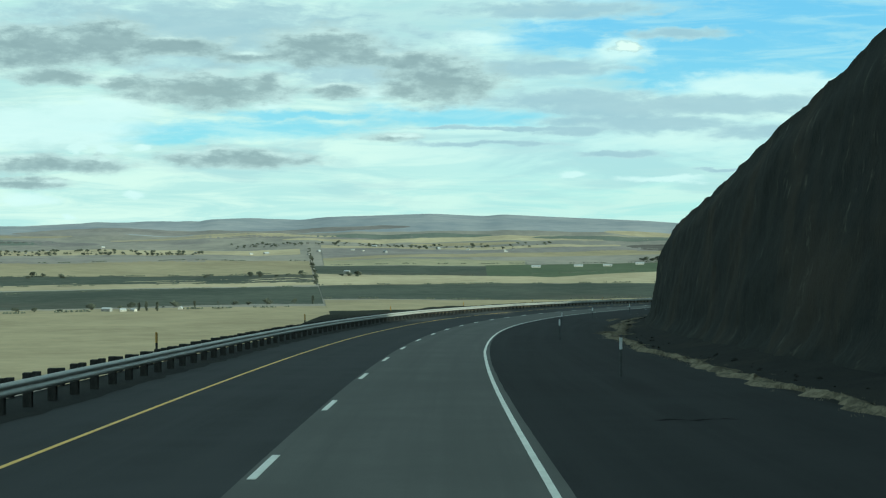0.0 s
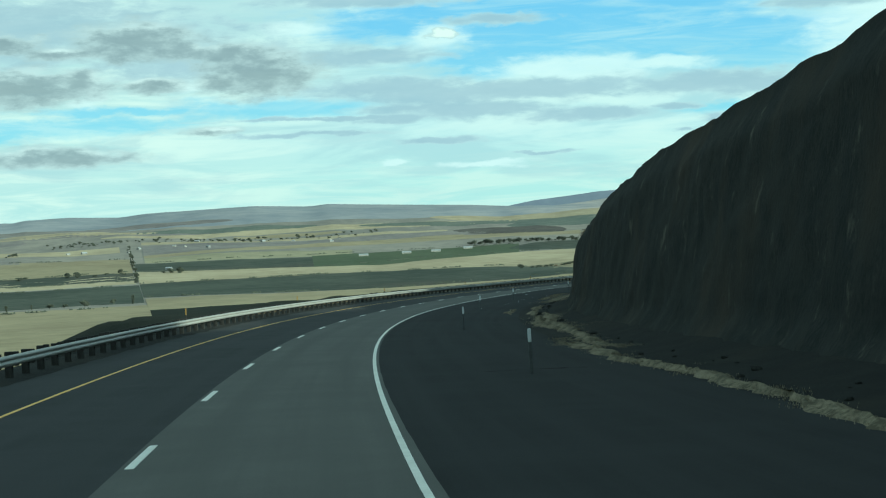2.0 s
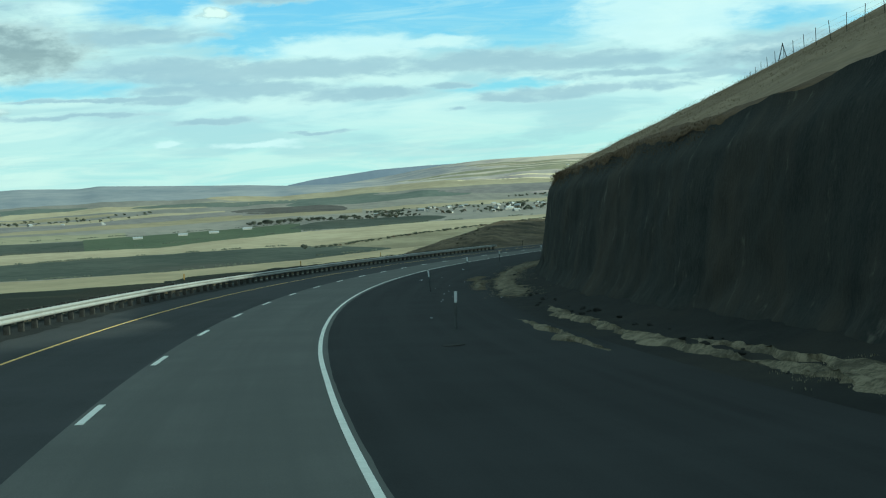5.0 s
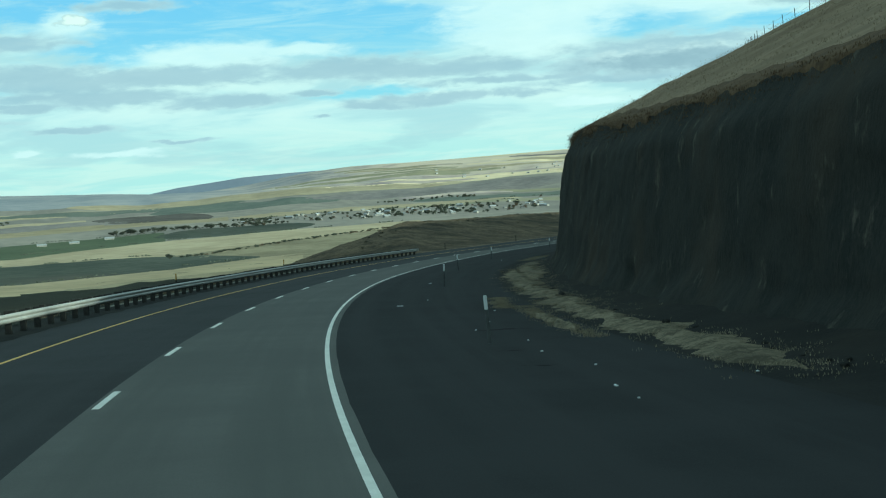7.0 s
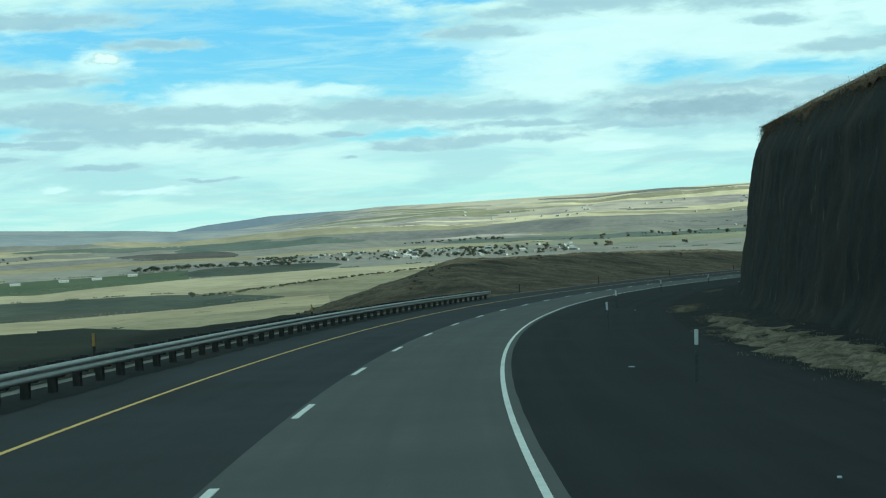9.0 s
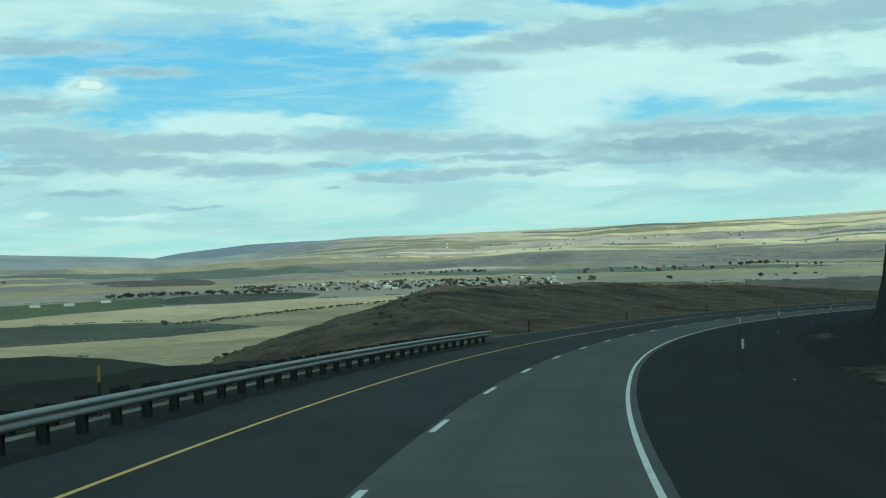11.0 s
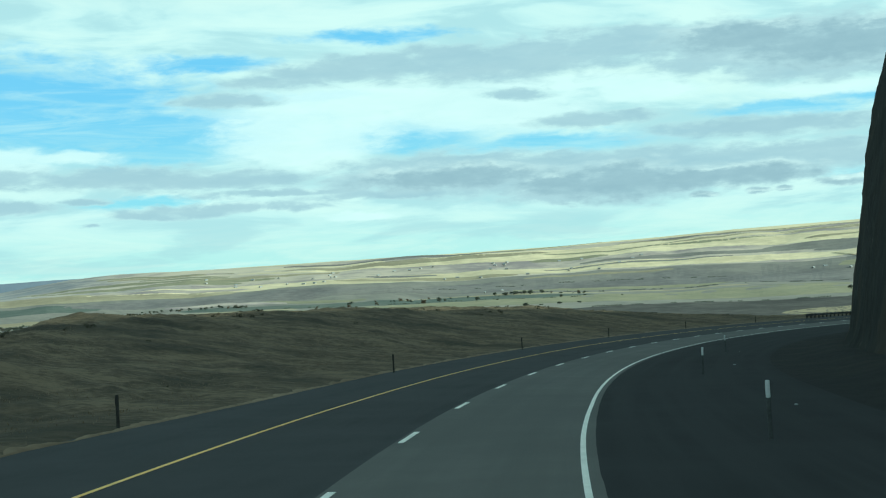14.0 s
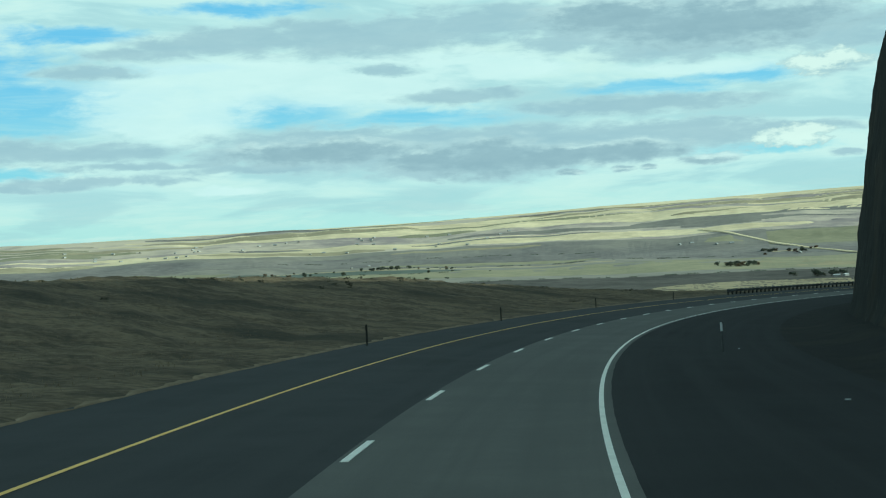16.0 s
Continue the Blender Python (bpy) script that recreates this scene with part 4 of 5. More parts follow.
def rail_block():
    bm = bmesh.new()
    box(bm, 0.06, 0, 0.56, 0.17, 0.16, 0.4, 0.01)
    me = bpy.data.meshes.new("blockout")
    bm.to_mesh(me)
    bm.free()
    me.materials.append(POSTWOOD)
    return me


POST_ME, BLOCK_ME = rail_post(), rail_block()


def guardrail(s0, s1, l, label, steel=GALV):
    rail = tagged(new("guardrail"), label, "guardrail", "guardrails")
    rail.matrix_world = road_pose(s0, l)
    back = rail.matrix_world.inverted()
    b = beam("beam", s0, s1, l, rail, "W-shaped steel rail", steel)
    b.matrix_parent_inverse = back
    rng = random.Random(3)
    n = int((s1 - s0 - 0.6) / 2.1)
    for k in range(n + 1):
        at = s1 - 0.5 - 2.1 * k
        m = road_pose(at, l - 0.18, rng.uniform(-0.03, 0.02), rng.uniform(-2, 2))
        o = new("post", POST_ME)
        o.parent, o.matrix_parent_inverse, o.matrix_basis = rail, back, m
        c = new("blockout", BLOCK_ME)
        c.parent, c.matrix_basis = o, pose(0, 0, rng.uniform(-0.03, 0.02))
    # flared end shoe
    for e, sgn in ((s1, 1), (s0, -1)):
        bm = bmesh.new()
        box(bm, 0.03, 0.12 * sgn, 0.54, 0.05, 0.26, 0.31, 0.02)
        o = part("end_shoe", bm, steel, rail)
        o.matrix_parent_inverse, o.matrix_basis = back, road_pose(e, l)
    return rail


guardrail(-80.0, 347.4, -6.2, "long galvanised guardrail on dark timber posts along the outer shoulder")
# the far rail's backlit darkness is in its steel colour
guardrail(574.0, 700.0, -6.5, "guardrail on timber posts farther down the bend, painted dark as if backlit", BACKLITSTEEL)


# ---- roadside posts ----
def delineator():
    d = tagged(new("delineator_post"), "grey flexible post with a white reflector, beside the shoulder", "delineator post", "shoulder delineators")
    bm = bmesh.new()
    box(bm, 0, 0, 0.4, 0.075, 0.03, 0.84, 0.008)
    box(bm, 0.024, 0.012, 0.4, 0.012, 0.02, 0.84)
    part("stem", bm, POSTGREY, d, "thin grey stem")
    bm = bmesh.new()
    box(bm, 0, -0.004, 0.96, 0.085, 0.05, 0.33, 0.012)
    part("reflector", bm, REFLECT, d, "white reflector panel")
    bm = bmesh.new()
    box(bm, 0, 0, 0.005, 0.1, 0.06, 0.02, 0.005)
    part("base", bm, POSTGREY, d)
    return d


first = delineator()
first.matrix_basis = road_pose(45.2, 7.4, 0, 4)
rng = random.Random(8)
for at, side in ((-35, 7.4), (5.5, 7.4), (86.2, 7.45), (123.5, 7.4), (165.0, 7.55), (202.5, 7.45), (246, 7.75), (279, 7.4), (312.5, 7.3), (360.3, 7.12), (396, 7.35), (436.5, 7.6)):
    lean = pose(0, 0, 0, rng.uniform(-2, 2), rng.uniform(-3, 3), rng.uniform(-9, 9))
    copy_thing(first, road_pose(at, side) @ lean)


def marker(amber):
    d = tagged(new("marker_post"), "slim dark marker post with an amber strip, beyond the guardrail" if amber else "slim dark marker post in the brown grass at the shoulder's edge", "marker post", "outer marker posts")
    bm = bmesh.new()
    box(bm, 0, 0, 0.42 if not amber else 0.5, 0.075, 0.05, 0.86 if not amber else 1.1, 0.008)
    part("stake", bm, POSTWOOD, d)
    bm = bmesh.new()
    box(bm, 0.0, -0.03, 0.92 if amber else 0.7, 0.075 if amber else 0.085, 0.02, 0.36 if amber else 0.2, 0.006)
    part("strip", bm, AMBER if amber else POSTWOOD, d, "amber reflective strip" if amber else "")
    return d


m_amber, m_plain = marker(True), marker(False)
m_amber.matrix_basis, m_plain.matrix_basis = road_pose(54, -7.6), road_pose(367.5, -7.6)
for at in (14, 94, 134, 174, 214, 256, 292.5):
    copy_thing(m_amber, road_pose(at, -7.6, 0, rng.uniform(-8, 8)))
for at, side in ((403, -6.85), (439, -6.4), (475, -6.5), (512, -6.6), (548, -6.7)):
    copy_thing(m_plain, road_pose(at, side, 0, rng.uniform(-8, 8)))

# ---- fence on the hill ----
fence = tagged(new("wire_fence"), "wire fence on thin stakes along the top of the hillside", "fence")
at = [(168 + 4.6 * k, float(np.interp(168 + 4.6 * k, [170, 300, 380], [26, 15, 14]))) for k in range(47)]


def on_hill(s, u):
    foot = float(np.interp(s, FOOT_S, FOOT_L))
    h = hill_h(s, u)
    return s, foot + 0.15 * float(np.interp(s, BROW_S, BROW_H)) + 0.45 + u, h


bm = bmesh.new()
box(bm, 0, 0, 0.5, 0.045, 0.045, 1.6, 0.006)
me = bpy.data.meshes.new("stake")
bm.to_mesh(me)
bm.free()
me.materials.append(POSTWOOD)
tops = []
for k, (s_, u_) in enumerate(at):
    s_, l_, h_ = on_hill(s_, u_)
    o = new("stake", me)
    o.parent = fence
    o.matrix_basis = road_pose(s_, l_, h_ + 0.0) @ pose(0, 0, 0, rng.uniform(-4, 4), rng.uniform(-4, 4))
    tops.append((s_, l_, h_))
for up in (0.45, 0.8, 1.15):
    P = [road(s_, l_, h_ + up) for s_, l_, h_ in tops]
    V, F = [], []
    for x, y, z in P:
        V += [(x, y, z - 0.006), (x, y, z + 0.006), (x + 0.01, y, z)]
    for i in range(len(P) - 1):
        for j in range(3):
            F.append((3 * i + j, 3 * i + (j + 1) % 3, 3 * i + 3 + (j + 1) % 3, 3 * i + 3 + j))
    mesh_object("wire", V, F, GALV, fence)
bm = bmesh.new()
for dx in (-0.4, 0.4):
    r = bmesh.ops.create_cube(bm, size=1.0)
    bmesh.ops.transform(bm, matrix=pose(dx / 2, 0, 0.75, 0, math.degrees(math.atan2(-dx, 1.5)), 0) @ Matrix.Diagonal((0.07, 0.07, 1.75, 1)), verts=r["verts"])
o = part("brace", bm, POSTWOOD, fence, "splayed timber corner brace")
s_, l_, h_ = on_hill(255.5, 18.7)
o.matrix_basis = road_pose(s_, l_, h_)

# ---- trees ----
def leaf_cloud(rng, n, rx, rz, z0, size, lobes):
    """Many small tilted leaf clumps filling an uneven crown."""
    V, F = [], []
    cores = [(rng.uniform(-0.55, 0.55) * rx, rng.uniform(-0.55, 0.55) * rx, z0 + rz * rng.uniform(0.25, 1.75), rng.uniform(0.35, 0.62)) for _ in range(lobes)]
    for k in range(n):
        cx, cy, cz, cr = cores[k % lobes]
        d = Vector((rng.gauss(0, 1), rng.gauss(0, 1), rng.gauss(0, 1))).normalized() * rng.uniform(0.55, 1.0)
        c = Vector((cx + d.x * cr * rx, cy + d.y * cr * rx, cz + d.z * cr * rz))
        u = Vector((rng.gauss(0, 1), rng.gauss(0, 1), rng.gauss(0, 1))).normalized() * size * rng.uniform(0.6, 1.3)
        w = u.orthogonal().normalized() * size * rng.uniform(0.5, 1.0)
        i = len(V)
        V += [c - u, c + w * 0.8, c + u, c - w * 0.8, c + u.cross(w).normalized() * size * 0.5]
        F += [(i, i + 1, i + 4), (i + 1, i + 2, i + 4), (i + 2, i + 3, i + 4), (i + 3, i, i + 4)]
    return V, F


def tree(kind, seed):
    """A trunk with limbs and a crown; kind is round, tall or bush."""
    rng = random.Random(seed)
    rx, rz, z0, h, n, lobes = {"round": (4.6, 2.6, 0.3, 4.0, 230, 12), "tall": (1.9, 4.2, 0.4, 6.5, 160, 8), "bush": (3.2, 0.9, 0.1, 1.2, 120, 8)}[kind]
    t = new("tree" if kind != "bush" else "bush")
    bm = bmesh.new()
    r0 = 0.05 * h
    bmesh.ops.create_cone(bm, cap_ends=True, segments=7, radius1=r0, radius2=r0 * 0.45, depth=h, matrix=pose(0, 0, h / 2 - 0.3))
    for k in range(5):
        m = pose(0, 0, h * rng.uniform(0.35, 0.75), rng.uniform(25, 60), 0, 72 * k + rng.uniform(-20, 20)) @ pose(0, 0, h * 0.2)
        bmesh.ops.create_cone(bm, cap_ends=False, segments=5, radius1=r0 * 0.45, radius2=r0 * 0.12, depth=h * 0.4, matrix=m)
    part("trunk", bm, BARK, t)
    V, F = leaf_cloud(rng, n, rx, rz, z0, 0.8 if kind != "bush" else 0.55, lobes)
    mesh_object("crown", V, F, TREE_RUST if seed % 3 == 2 else TREE_DARK, t)
    return t


LOOKS = {0: ("round", "dark broad tree"), 1: ("round", "dark bushy tree"), 2: ("round", "rust-brown autumn tree"), 3: ("tall", "tall narrow dark tree"), 4: ("bush", "low dark bush"), 5: ("bush", "rusty low bush")}
protos = {}
far_grove = []


def plant(a, r, look_, scale, where):
    """A tree of one look at bearing a and distance r."""
    x, y = polar(np.array([r]), np.array([a]))
    z = land(np.array([float(r)]), np.array([float(a)]))[0] + 0.7
    m = pose(float(x[0]), float(y[0]), float(z), 0, 0, rng.uniform(0, 360))
    kind, words = LOOKS[look_]
    if r > 2950 and look_ in protos:
        far_grove.append((m @ Matrix.Scale(0.75 * scale, 4), protos[look_]))
        return None
    if look_ not in protos:
        t = protos[look_] = tree(kind, look_)
        t.matrix_basis = m
    else:
        t = copy_thing(protos[look_], m)
    t.scale = (scale, scale, scale * rng.uniform(0.85, 1.15))
    return tagged(t, words + " " + where, "bush" if kind == "bush" else "tree", where)


rng = random.Random(21)
for k in range(17):                                     # line of trees by the farm below the bank
    plant(-17.5 + 0.75 * k + rng.uniform(-0.3, 0.3), 1405 + 7 * k + rng.uniform(-6, 14), rng.choice((0, 1, 1, 3, 4, 4)), rng.uniform(0.5, 1.25), "beside a farm at the field's edge")
for a, r in ((-11.9, 1425), (-11.5, 1422), (-12.2, 1430)):
    plant(a, r, 3, 1.0, "beside a farm at the field's edge")
for k in range(26):                                     # trees along the straight valley road
    plant(-5.05 + rng.uniform(-0.05, 0.05), 1990 + 46 * k, rng.choice((0, 1, 1, 3)), rng.uniform(0.5, 1.0), "along a straight valley road")
for k in range(24):                                     # windbreaks
    a = rng.choice((-15.0, -8.6, -6.8, -6.0, -3.6))
    plant(a + rng.uniform(-0.7, 0.7), 2215 + rng.uniform(-12, 40), rng.choice((0, 1, 4, 4)), rng.uniform(0.8, 1.5), "in a windbreak between fields")
for k in range(120):                                    # far village
    plant(rng.uniform(-17, -9), rng.choice((2985, 3010, 3090)) + rng.uniform(-10, 10), rng.choice((0, 1, 1, 4)), rng.uniform(0.7, 1.3), "in a far village")
for k in range(130):
    plant(rng.uniform(-8, 4), 3250 + 130 * rng.random() + 18 * math.sin(k), rng.choice((0, 1, 1, 4, 4)), rng.uniform(0.7, 1.3), "in a far village")
for k in range(96):                                     # creek
    a = 9.6 + 0.09 * k
    plant(a + rng.uniform(-0.15, 0.15), 1930 + 58 * (a - 9.4) + rng.uniform(-12, 12), rng.choice((4, 4, 5, 4, 4)), rng.uniform(0.5, 1.3), "along a creek")
plant(9.2, 1932, 0, 0.9, "along a creek")
for k in range(40):                                     # row behind the barns
    plant(7.4 + 0.11 * k + rng.uniform(-0.1, 0.1), 2722 + rng.uniform(-10, 20), rng.choice((0, 1, 4, 0)), rng.uniform(0.8, 1.3), "in a row behind long barns")
for k in range(260):                                    # the town
    a = rng.choice((rng.gauss(12.4, 0.5), rng.uniform(14, 22.5), rng.uniform(14, 22.5), rng.gauss(18.5, 1.2)))
    plant(a, 2700 + 330 * rng.random() ** 1.4, rng.choice((0, 1, 1, 0, 1, 2, 1)), rng.uniform(0.45, 1.0), "among the houses of the valley town")
for k in range(30):
    plant(rng.uniform(16.5, 20.5), 3330 + rng.uniform(-15, 15), rng.choice((2, 0, 1)), rng.uniform(0.7, 1.1), "in a rusty windbreak behind the town")
for k in range(50):
    plant(rng.uniform(22.5, 32), rng.choice((2860, 3250, 3280, 3150)) + rng.uniform(-20, 30), rng.choice((0, 1, 2, 4, 4)), rng.uniform(0.8, 1.6), "around a farmstead")
for k in range(44):
    a = rng.choice((rng.uniform(40.2, 41.8), rng.uniform(42, 44), rng.uniform(42, 44)))
    plant(a, 2900 + 60 * rng.random() if a < 41.9 else rng.choice((3330, 3380, 2490)) + rng.uniform(0, 40), rng.choice((0, 2, 1, 1)), rng.uniform(0.9, 1.7), "around a farmstead")
for k in range(14):
    plant(29.7 + rng.gauss(0, 0.4), 3290 + rng.uniform(-15, 15), rng.choice((0, 1)), rng.uniform(1.0, 1.7), "around a farmstead")


# the trees too far off to tell apart, joined
V, F = {}, {}
for m, t in far_grove:
    for c in t.children:
        if c.name.startswith("trunk"):
            continue
        key = c.data.materials[0]
        vs, fs = V.setdefault(key, []), F.setdefault(key, [])
        i = len(vs)
        vs += [m @ v.co for v in c.data.vertices]
        fs += [tuple(i + j for j in p.vertices) for p in c.data.polygons]
WORDS = {TREE_DARK: ("far_trees", "dark trees of far villages and farmsteads"), TREE_RUST: ("far_autumn_trees", "rusty trees of far villages and farmsteads")}
for key in V:
    name, words = WORDS[key]
    tagged(mesh_object(name, V[key], F[key], key), words, "trees", kind="stuff")


# low hedges and weeds along the field edges, ragged and full of gaps
def hedgerows(name, arcs, label):
    rng = random.Random(41)
    V, F = [], []
    for a0, a1, r0, r1 in arcs:
        steps = int((a1 - a0) / 57.3 * (r0 + r1) / 2 / 3.2)
        for k in range(steps):
            q = k / steps
            if float(fbm(np.array([q * steps / 16.0]), np.array([r0 / 90.0]), octaves=3)[0]) < 0.12:
                continue
            rr, aa = r0 + (r1 - r0) * q + rng.uniform(-4, 4), a0 + (a1 - a0) * q
            x, y = polar(np.array([rr]), np.array([aa]))
            z = float(land(np.array([rr]), np.array([aa]))[0]) + 0.5
            for _ in range(4):
                w, h = rng.uniform(0.7, 2.0), rng.uniform(0.5, 2.2)
                c = Vector((float(x[0]) + rng.gauss(0, 1.3), float(y[0]) + rng.gauss(0, 1.3), z))
                i = len(V)
                t = rng.uniform(0, 6.28)
                u = Vector((math.cos(t), math.sin(t), 0)) * w
                v = Vector((-math.sin(t), math.cos(t), 0)) * w * 0.7
                V += [c - u, c + v, c + u, c - v, c + Vector((rng.gauss(0, 0.3), rng.gauss(0, 0.3), h))]
                F += [(i, i + 1, i + 4), (i + 1, i + 2, i + 4), (i + 2, i + 3, i + 4), (i + 3, i, i + 4)]
    return tagged(mesh_object(name, V, F, TREE_DARK), label, "hedge", kind="stuff")


hedgerows("hedgerow", [(-20, -5.2, 1392, 1470), (-18, -5.2, 1800, 1960), (-20, -5.2, 2002, 2060), (-18, -5.2, 2250, 2290), (-17, -5.2, 2750, 2750), (-4.9, 4.0, 1640, 1585), (4.0, 12.5, 1582, 1815),
                       (-4.9, 9.0, 1990, 2055), (-4.9, 1.4, 2298, 2218), (1.5, 9.0, 2200, 2440), (-4.6, 9.0, 2600, 2690), (9.3, 18.0, 2445, 2570), (12, 22, 3040, 3090), (20, 33, 3230, 3120), (24, 46, 2735, 2735),
                       (30, 42, 3330, 3335), (26, 37, 3560, 3500)], "dark ragged hedges and weeds along the field edges")

# ---- buildings in the valley ----
def house(w, l, h, wall, roof, name, label, cat):
    """A gabled building with eaves, a door and windows."""
    b = tagged(new(name), label, cat)
    rise = w * 0.3
    V = [(-w / 2, -l / 2, -1.5), (w / 2, -l / 2, -1.5), (w / 2, l / 2, -1.5), (-w / 2, l / 2, -1.5), (-w / 2, -l / 2, h), (w / 2, -l / 2, h), (w / 2, l / 2, h), (-w / 2, l / 2, h), (0, -l / 2, h + rise), (0, l / 2, h + rise)]
    mesh_object("wall", V, [(0, 1, 5, 8, 4), (2, 3, 7, 9, 6), (1, 2, 6, 5), (3, 0, 4, 7)], wall, b)
    e, t = 0.5, 0.25
    k = rise / (w / 2)
    R = []
    for y in (-l / 2 - e, l / 2 + e):
        R += [(-w / 2 - e, y, h - e * k), (0, y, h + rise), (w / 2 + e, y, h - e * k), (-w / 2 - e, y, h - e * k + t), (0, y, h + rise + t), (w / 2 + e, y, h - e * k + t)]
    mesh_object("roof", R, [(3, 4, 10, 9), (4, 5, 11, 10), (1, 0, 6, 7), (2, 1, 7, 8), (0, 1, 4, 3), (1, 2, 5, 4), (7, 6, 9, 10), (8, 7, 10, 11), (0, 3, 9, 6), (5, 2, 8, 11)], roof, b)
    bm = bmesh.new()
    box(bm, w / 2 + 0.04, 0, 1.0, 0.1, 1.0, 2.1, 0.02)
    part("door", bm, ROOFD, b)
    for y in (-l * 0.3, l * 0.3):
        for x in (-w / 2 - 0.03, w / 2 + 0.03):
            bm = bmesh.new()
            box(bm, x, y, 1.5, 0.09, 1.3, 1.1, 0.02)
            part("window", bm, PANE, b)
    return b


kinds = [house(8, 13, 2.8, WALLW, ROOFD, "house", "white-walled house with a dark shingle roof in the valley town", "house"),
         house(9, 15, 3.0, WALLT, ROOFM, "house", "tan house with a pale metal roof in the valley town", "house"),
         house(12, 24, 4.5, WALLW, ROOFM, "shed", "pale metal farm shed on the valley floor", "shed"),
         house(11, 27, 2.6, WALLT, ROOFM, "barn", "long low barn with a pale metal roof on a green field", "barn")]
used = set()


def build(k, a, r, turn, group):
    x, y = polar(np.array([r]), np.array([a]))
    m = pose(float(x[0]), float(y[0]), float(land(np.array([float(r)]), np.array([float(a)]))[0]) + 0.9, 0, 0, turn)
    if k in used:
        o = copy_thing(kinds[k], m)
    else:
        o = kinds[k]
        o.matrix_basis = m
        used.add(k)
    size = {"houses on the far slope": 0.5, "long barns": 0.55, "farm buildings": 0.4, "houses of a far village": 0.45}.get(group, 0.52)
    o.scale = (size, size, size)
    return tagged(o, group=group)


rng = random.Random(5)
for a, r in ((3.4, 2480), (5.0, 2500), (6.1, 2525), (7.3, 2612)):
    build(3, a, r, 84 + rng.uniform(-4, 4), "long barns")
for k in range(64):
    build(rng.choice((0, 1, 1, 1, 2)), rng.uniform(13.6, 22.8), 2690 + 330 * rng.random(), rng.uniform(0, 180), "houses of the town")
for a, r in ((12.4, 2870), (12.9, 2880), (12.0, 2860), (-12.8, 1420), (-13.4, 1424), (-10.6, 1440), (-12.4, 1418), (-3.8, 2330), (2.6, 3180), (28.4, 3420), (29.0, 3430), (29.3, 3300)):
    build(rng.choice((0, 1, 2)), a, r, rng.uniform(0, 180), "farm buildings")
for a, r in ((39.5, 3590), (39.9, 3596), (40.7, 3552), (41.2, 3558), (43.7, 2470), (44.0, 2480), (43.3, 3340)):
    build(2, a, r, rng.uniform(60, 120), "farm buildings")
for k in range(40):
    build(1, rng.uniform(19, 34), rng.uniform(3720, 3980), rng.uniform(0, 180), "houses on the far slope")
for k in range(16):
    build(rng.choice((0, 1, 2)), rng.uniform(-16, 3), rng.uniform(2980, 3330), rng.uniform(0, 180), "houses of a far village")


# a straight raised canal road on the far side
q = np.linspace(0, 1, 30)[:, None]
aa = 40.3 + 6.5 * q
rr = 3790 - 690 * q + np.array([-9.0, -7.0, 7.0, 9.0])[None]
X, Y = polar(rr, aa + 0 * rr)
tagged(sheet_object("canal_road", X, Y, land(rr, aa + 0 * rr) + np.array([0.8, 2.6, 2.6, 0.8])[None], GOLD, smooth=False), "straight pale raised road across the valley floor", "road", kind="structure")


# ---- dry grass, sagebrush and stones near the road ----
def tufts(name, n, place, height, spread, mat, seed, label, cat):
    """Thin bent blades in tufts; place gives s, l and height for arrays of random numbers."""
    r = np.random.RandomState(seed)
    s, l, up, keep = place(r, n)
    s, l, up = s[keep], l[keep], up[keep]
    n = len(s)
    per = 6
    s, l, up = (np.repeat(v, per) for v in (s, l, up))
    x, y, z = road(s, l, up)
    ang = r.uniform(0, 6.283, n * per)
    hgt = height * r.uniform(0.45, 1.2, n * per)
    off = spread * r.normal(0, 0.5, (2, n * per))
    bend = hgt * r.uniform(0.15, 0.75, n * per)
    wid = hgt * 0.07 + 0.008
    bx, by = x + off[0], y + off[1]
    P = np.empty((n * per, 3, 3))
    P[:, 0] = np.stack([bx - np.sin(ang) * wid, by + np.cos(ang) * wid, z - 0.03], -1)
    P[:, 1] = np.stack([bx + np.sin(ang) * wid, by - np.cos(ang) * wid, z - 0.03], -1)
    P[:, 2] = np.stack([bx + np.cos(ang) * bend, by + np.sin(ang) * bend, z + hgt], -1)
    me = bpy.data.meshes.new(name)
    me.from_pydata(P.reshape(-1, 3).tolist(), [], np.arange(n * per * 3).reshape(-1, 3).tolist())
    me.materials.append(mat)
    return tagged(new(name, me), label, cat, kind="stuff")


def at_verge(r, n):
    k = r.randint(0, len(BANDS), n)
    b = np.array(BANDS)[k]
    s = b[:, 0] + (b[:, 1] - b[:, 0]) * r.uniform(0, 1, n)
    l = b[:, 2] + b[:, 3] * r.normal(0.05, 0.6, n) + 0.35 * fbm(s / 31, 0 * s + 3, octaves=3)
    return s, l, verge_up(l, s) + 0.05, (s > 15) & (s < 420) & ((s < 146) | (s > 188)) & (fbm(s / 4, l * 0.7, octaves=4) > -0.35)


def at_brow(r, n):
    s = r.uniform(25, 330, n)
    u = r.normal(-0.1, 0.45, n)
    l = crest(s) + np.where(u > 0, u, 0.15 * u)
    slope = np.interp(s, [135, 168], [0.05, 0.45])
    return s, l, brow(s) + np.where(u > 0, slope * u, u) - 0.03, (u < 2) & (s > 165)


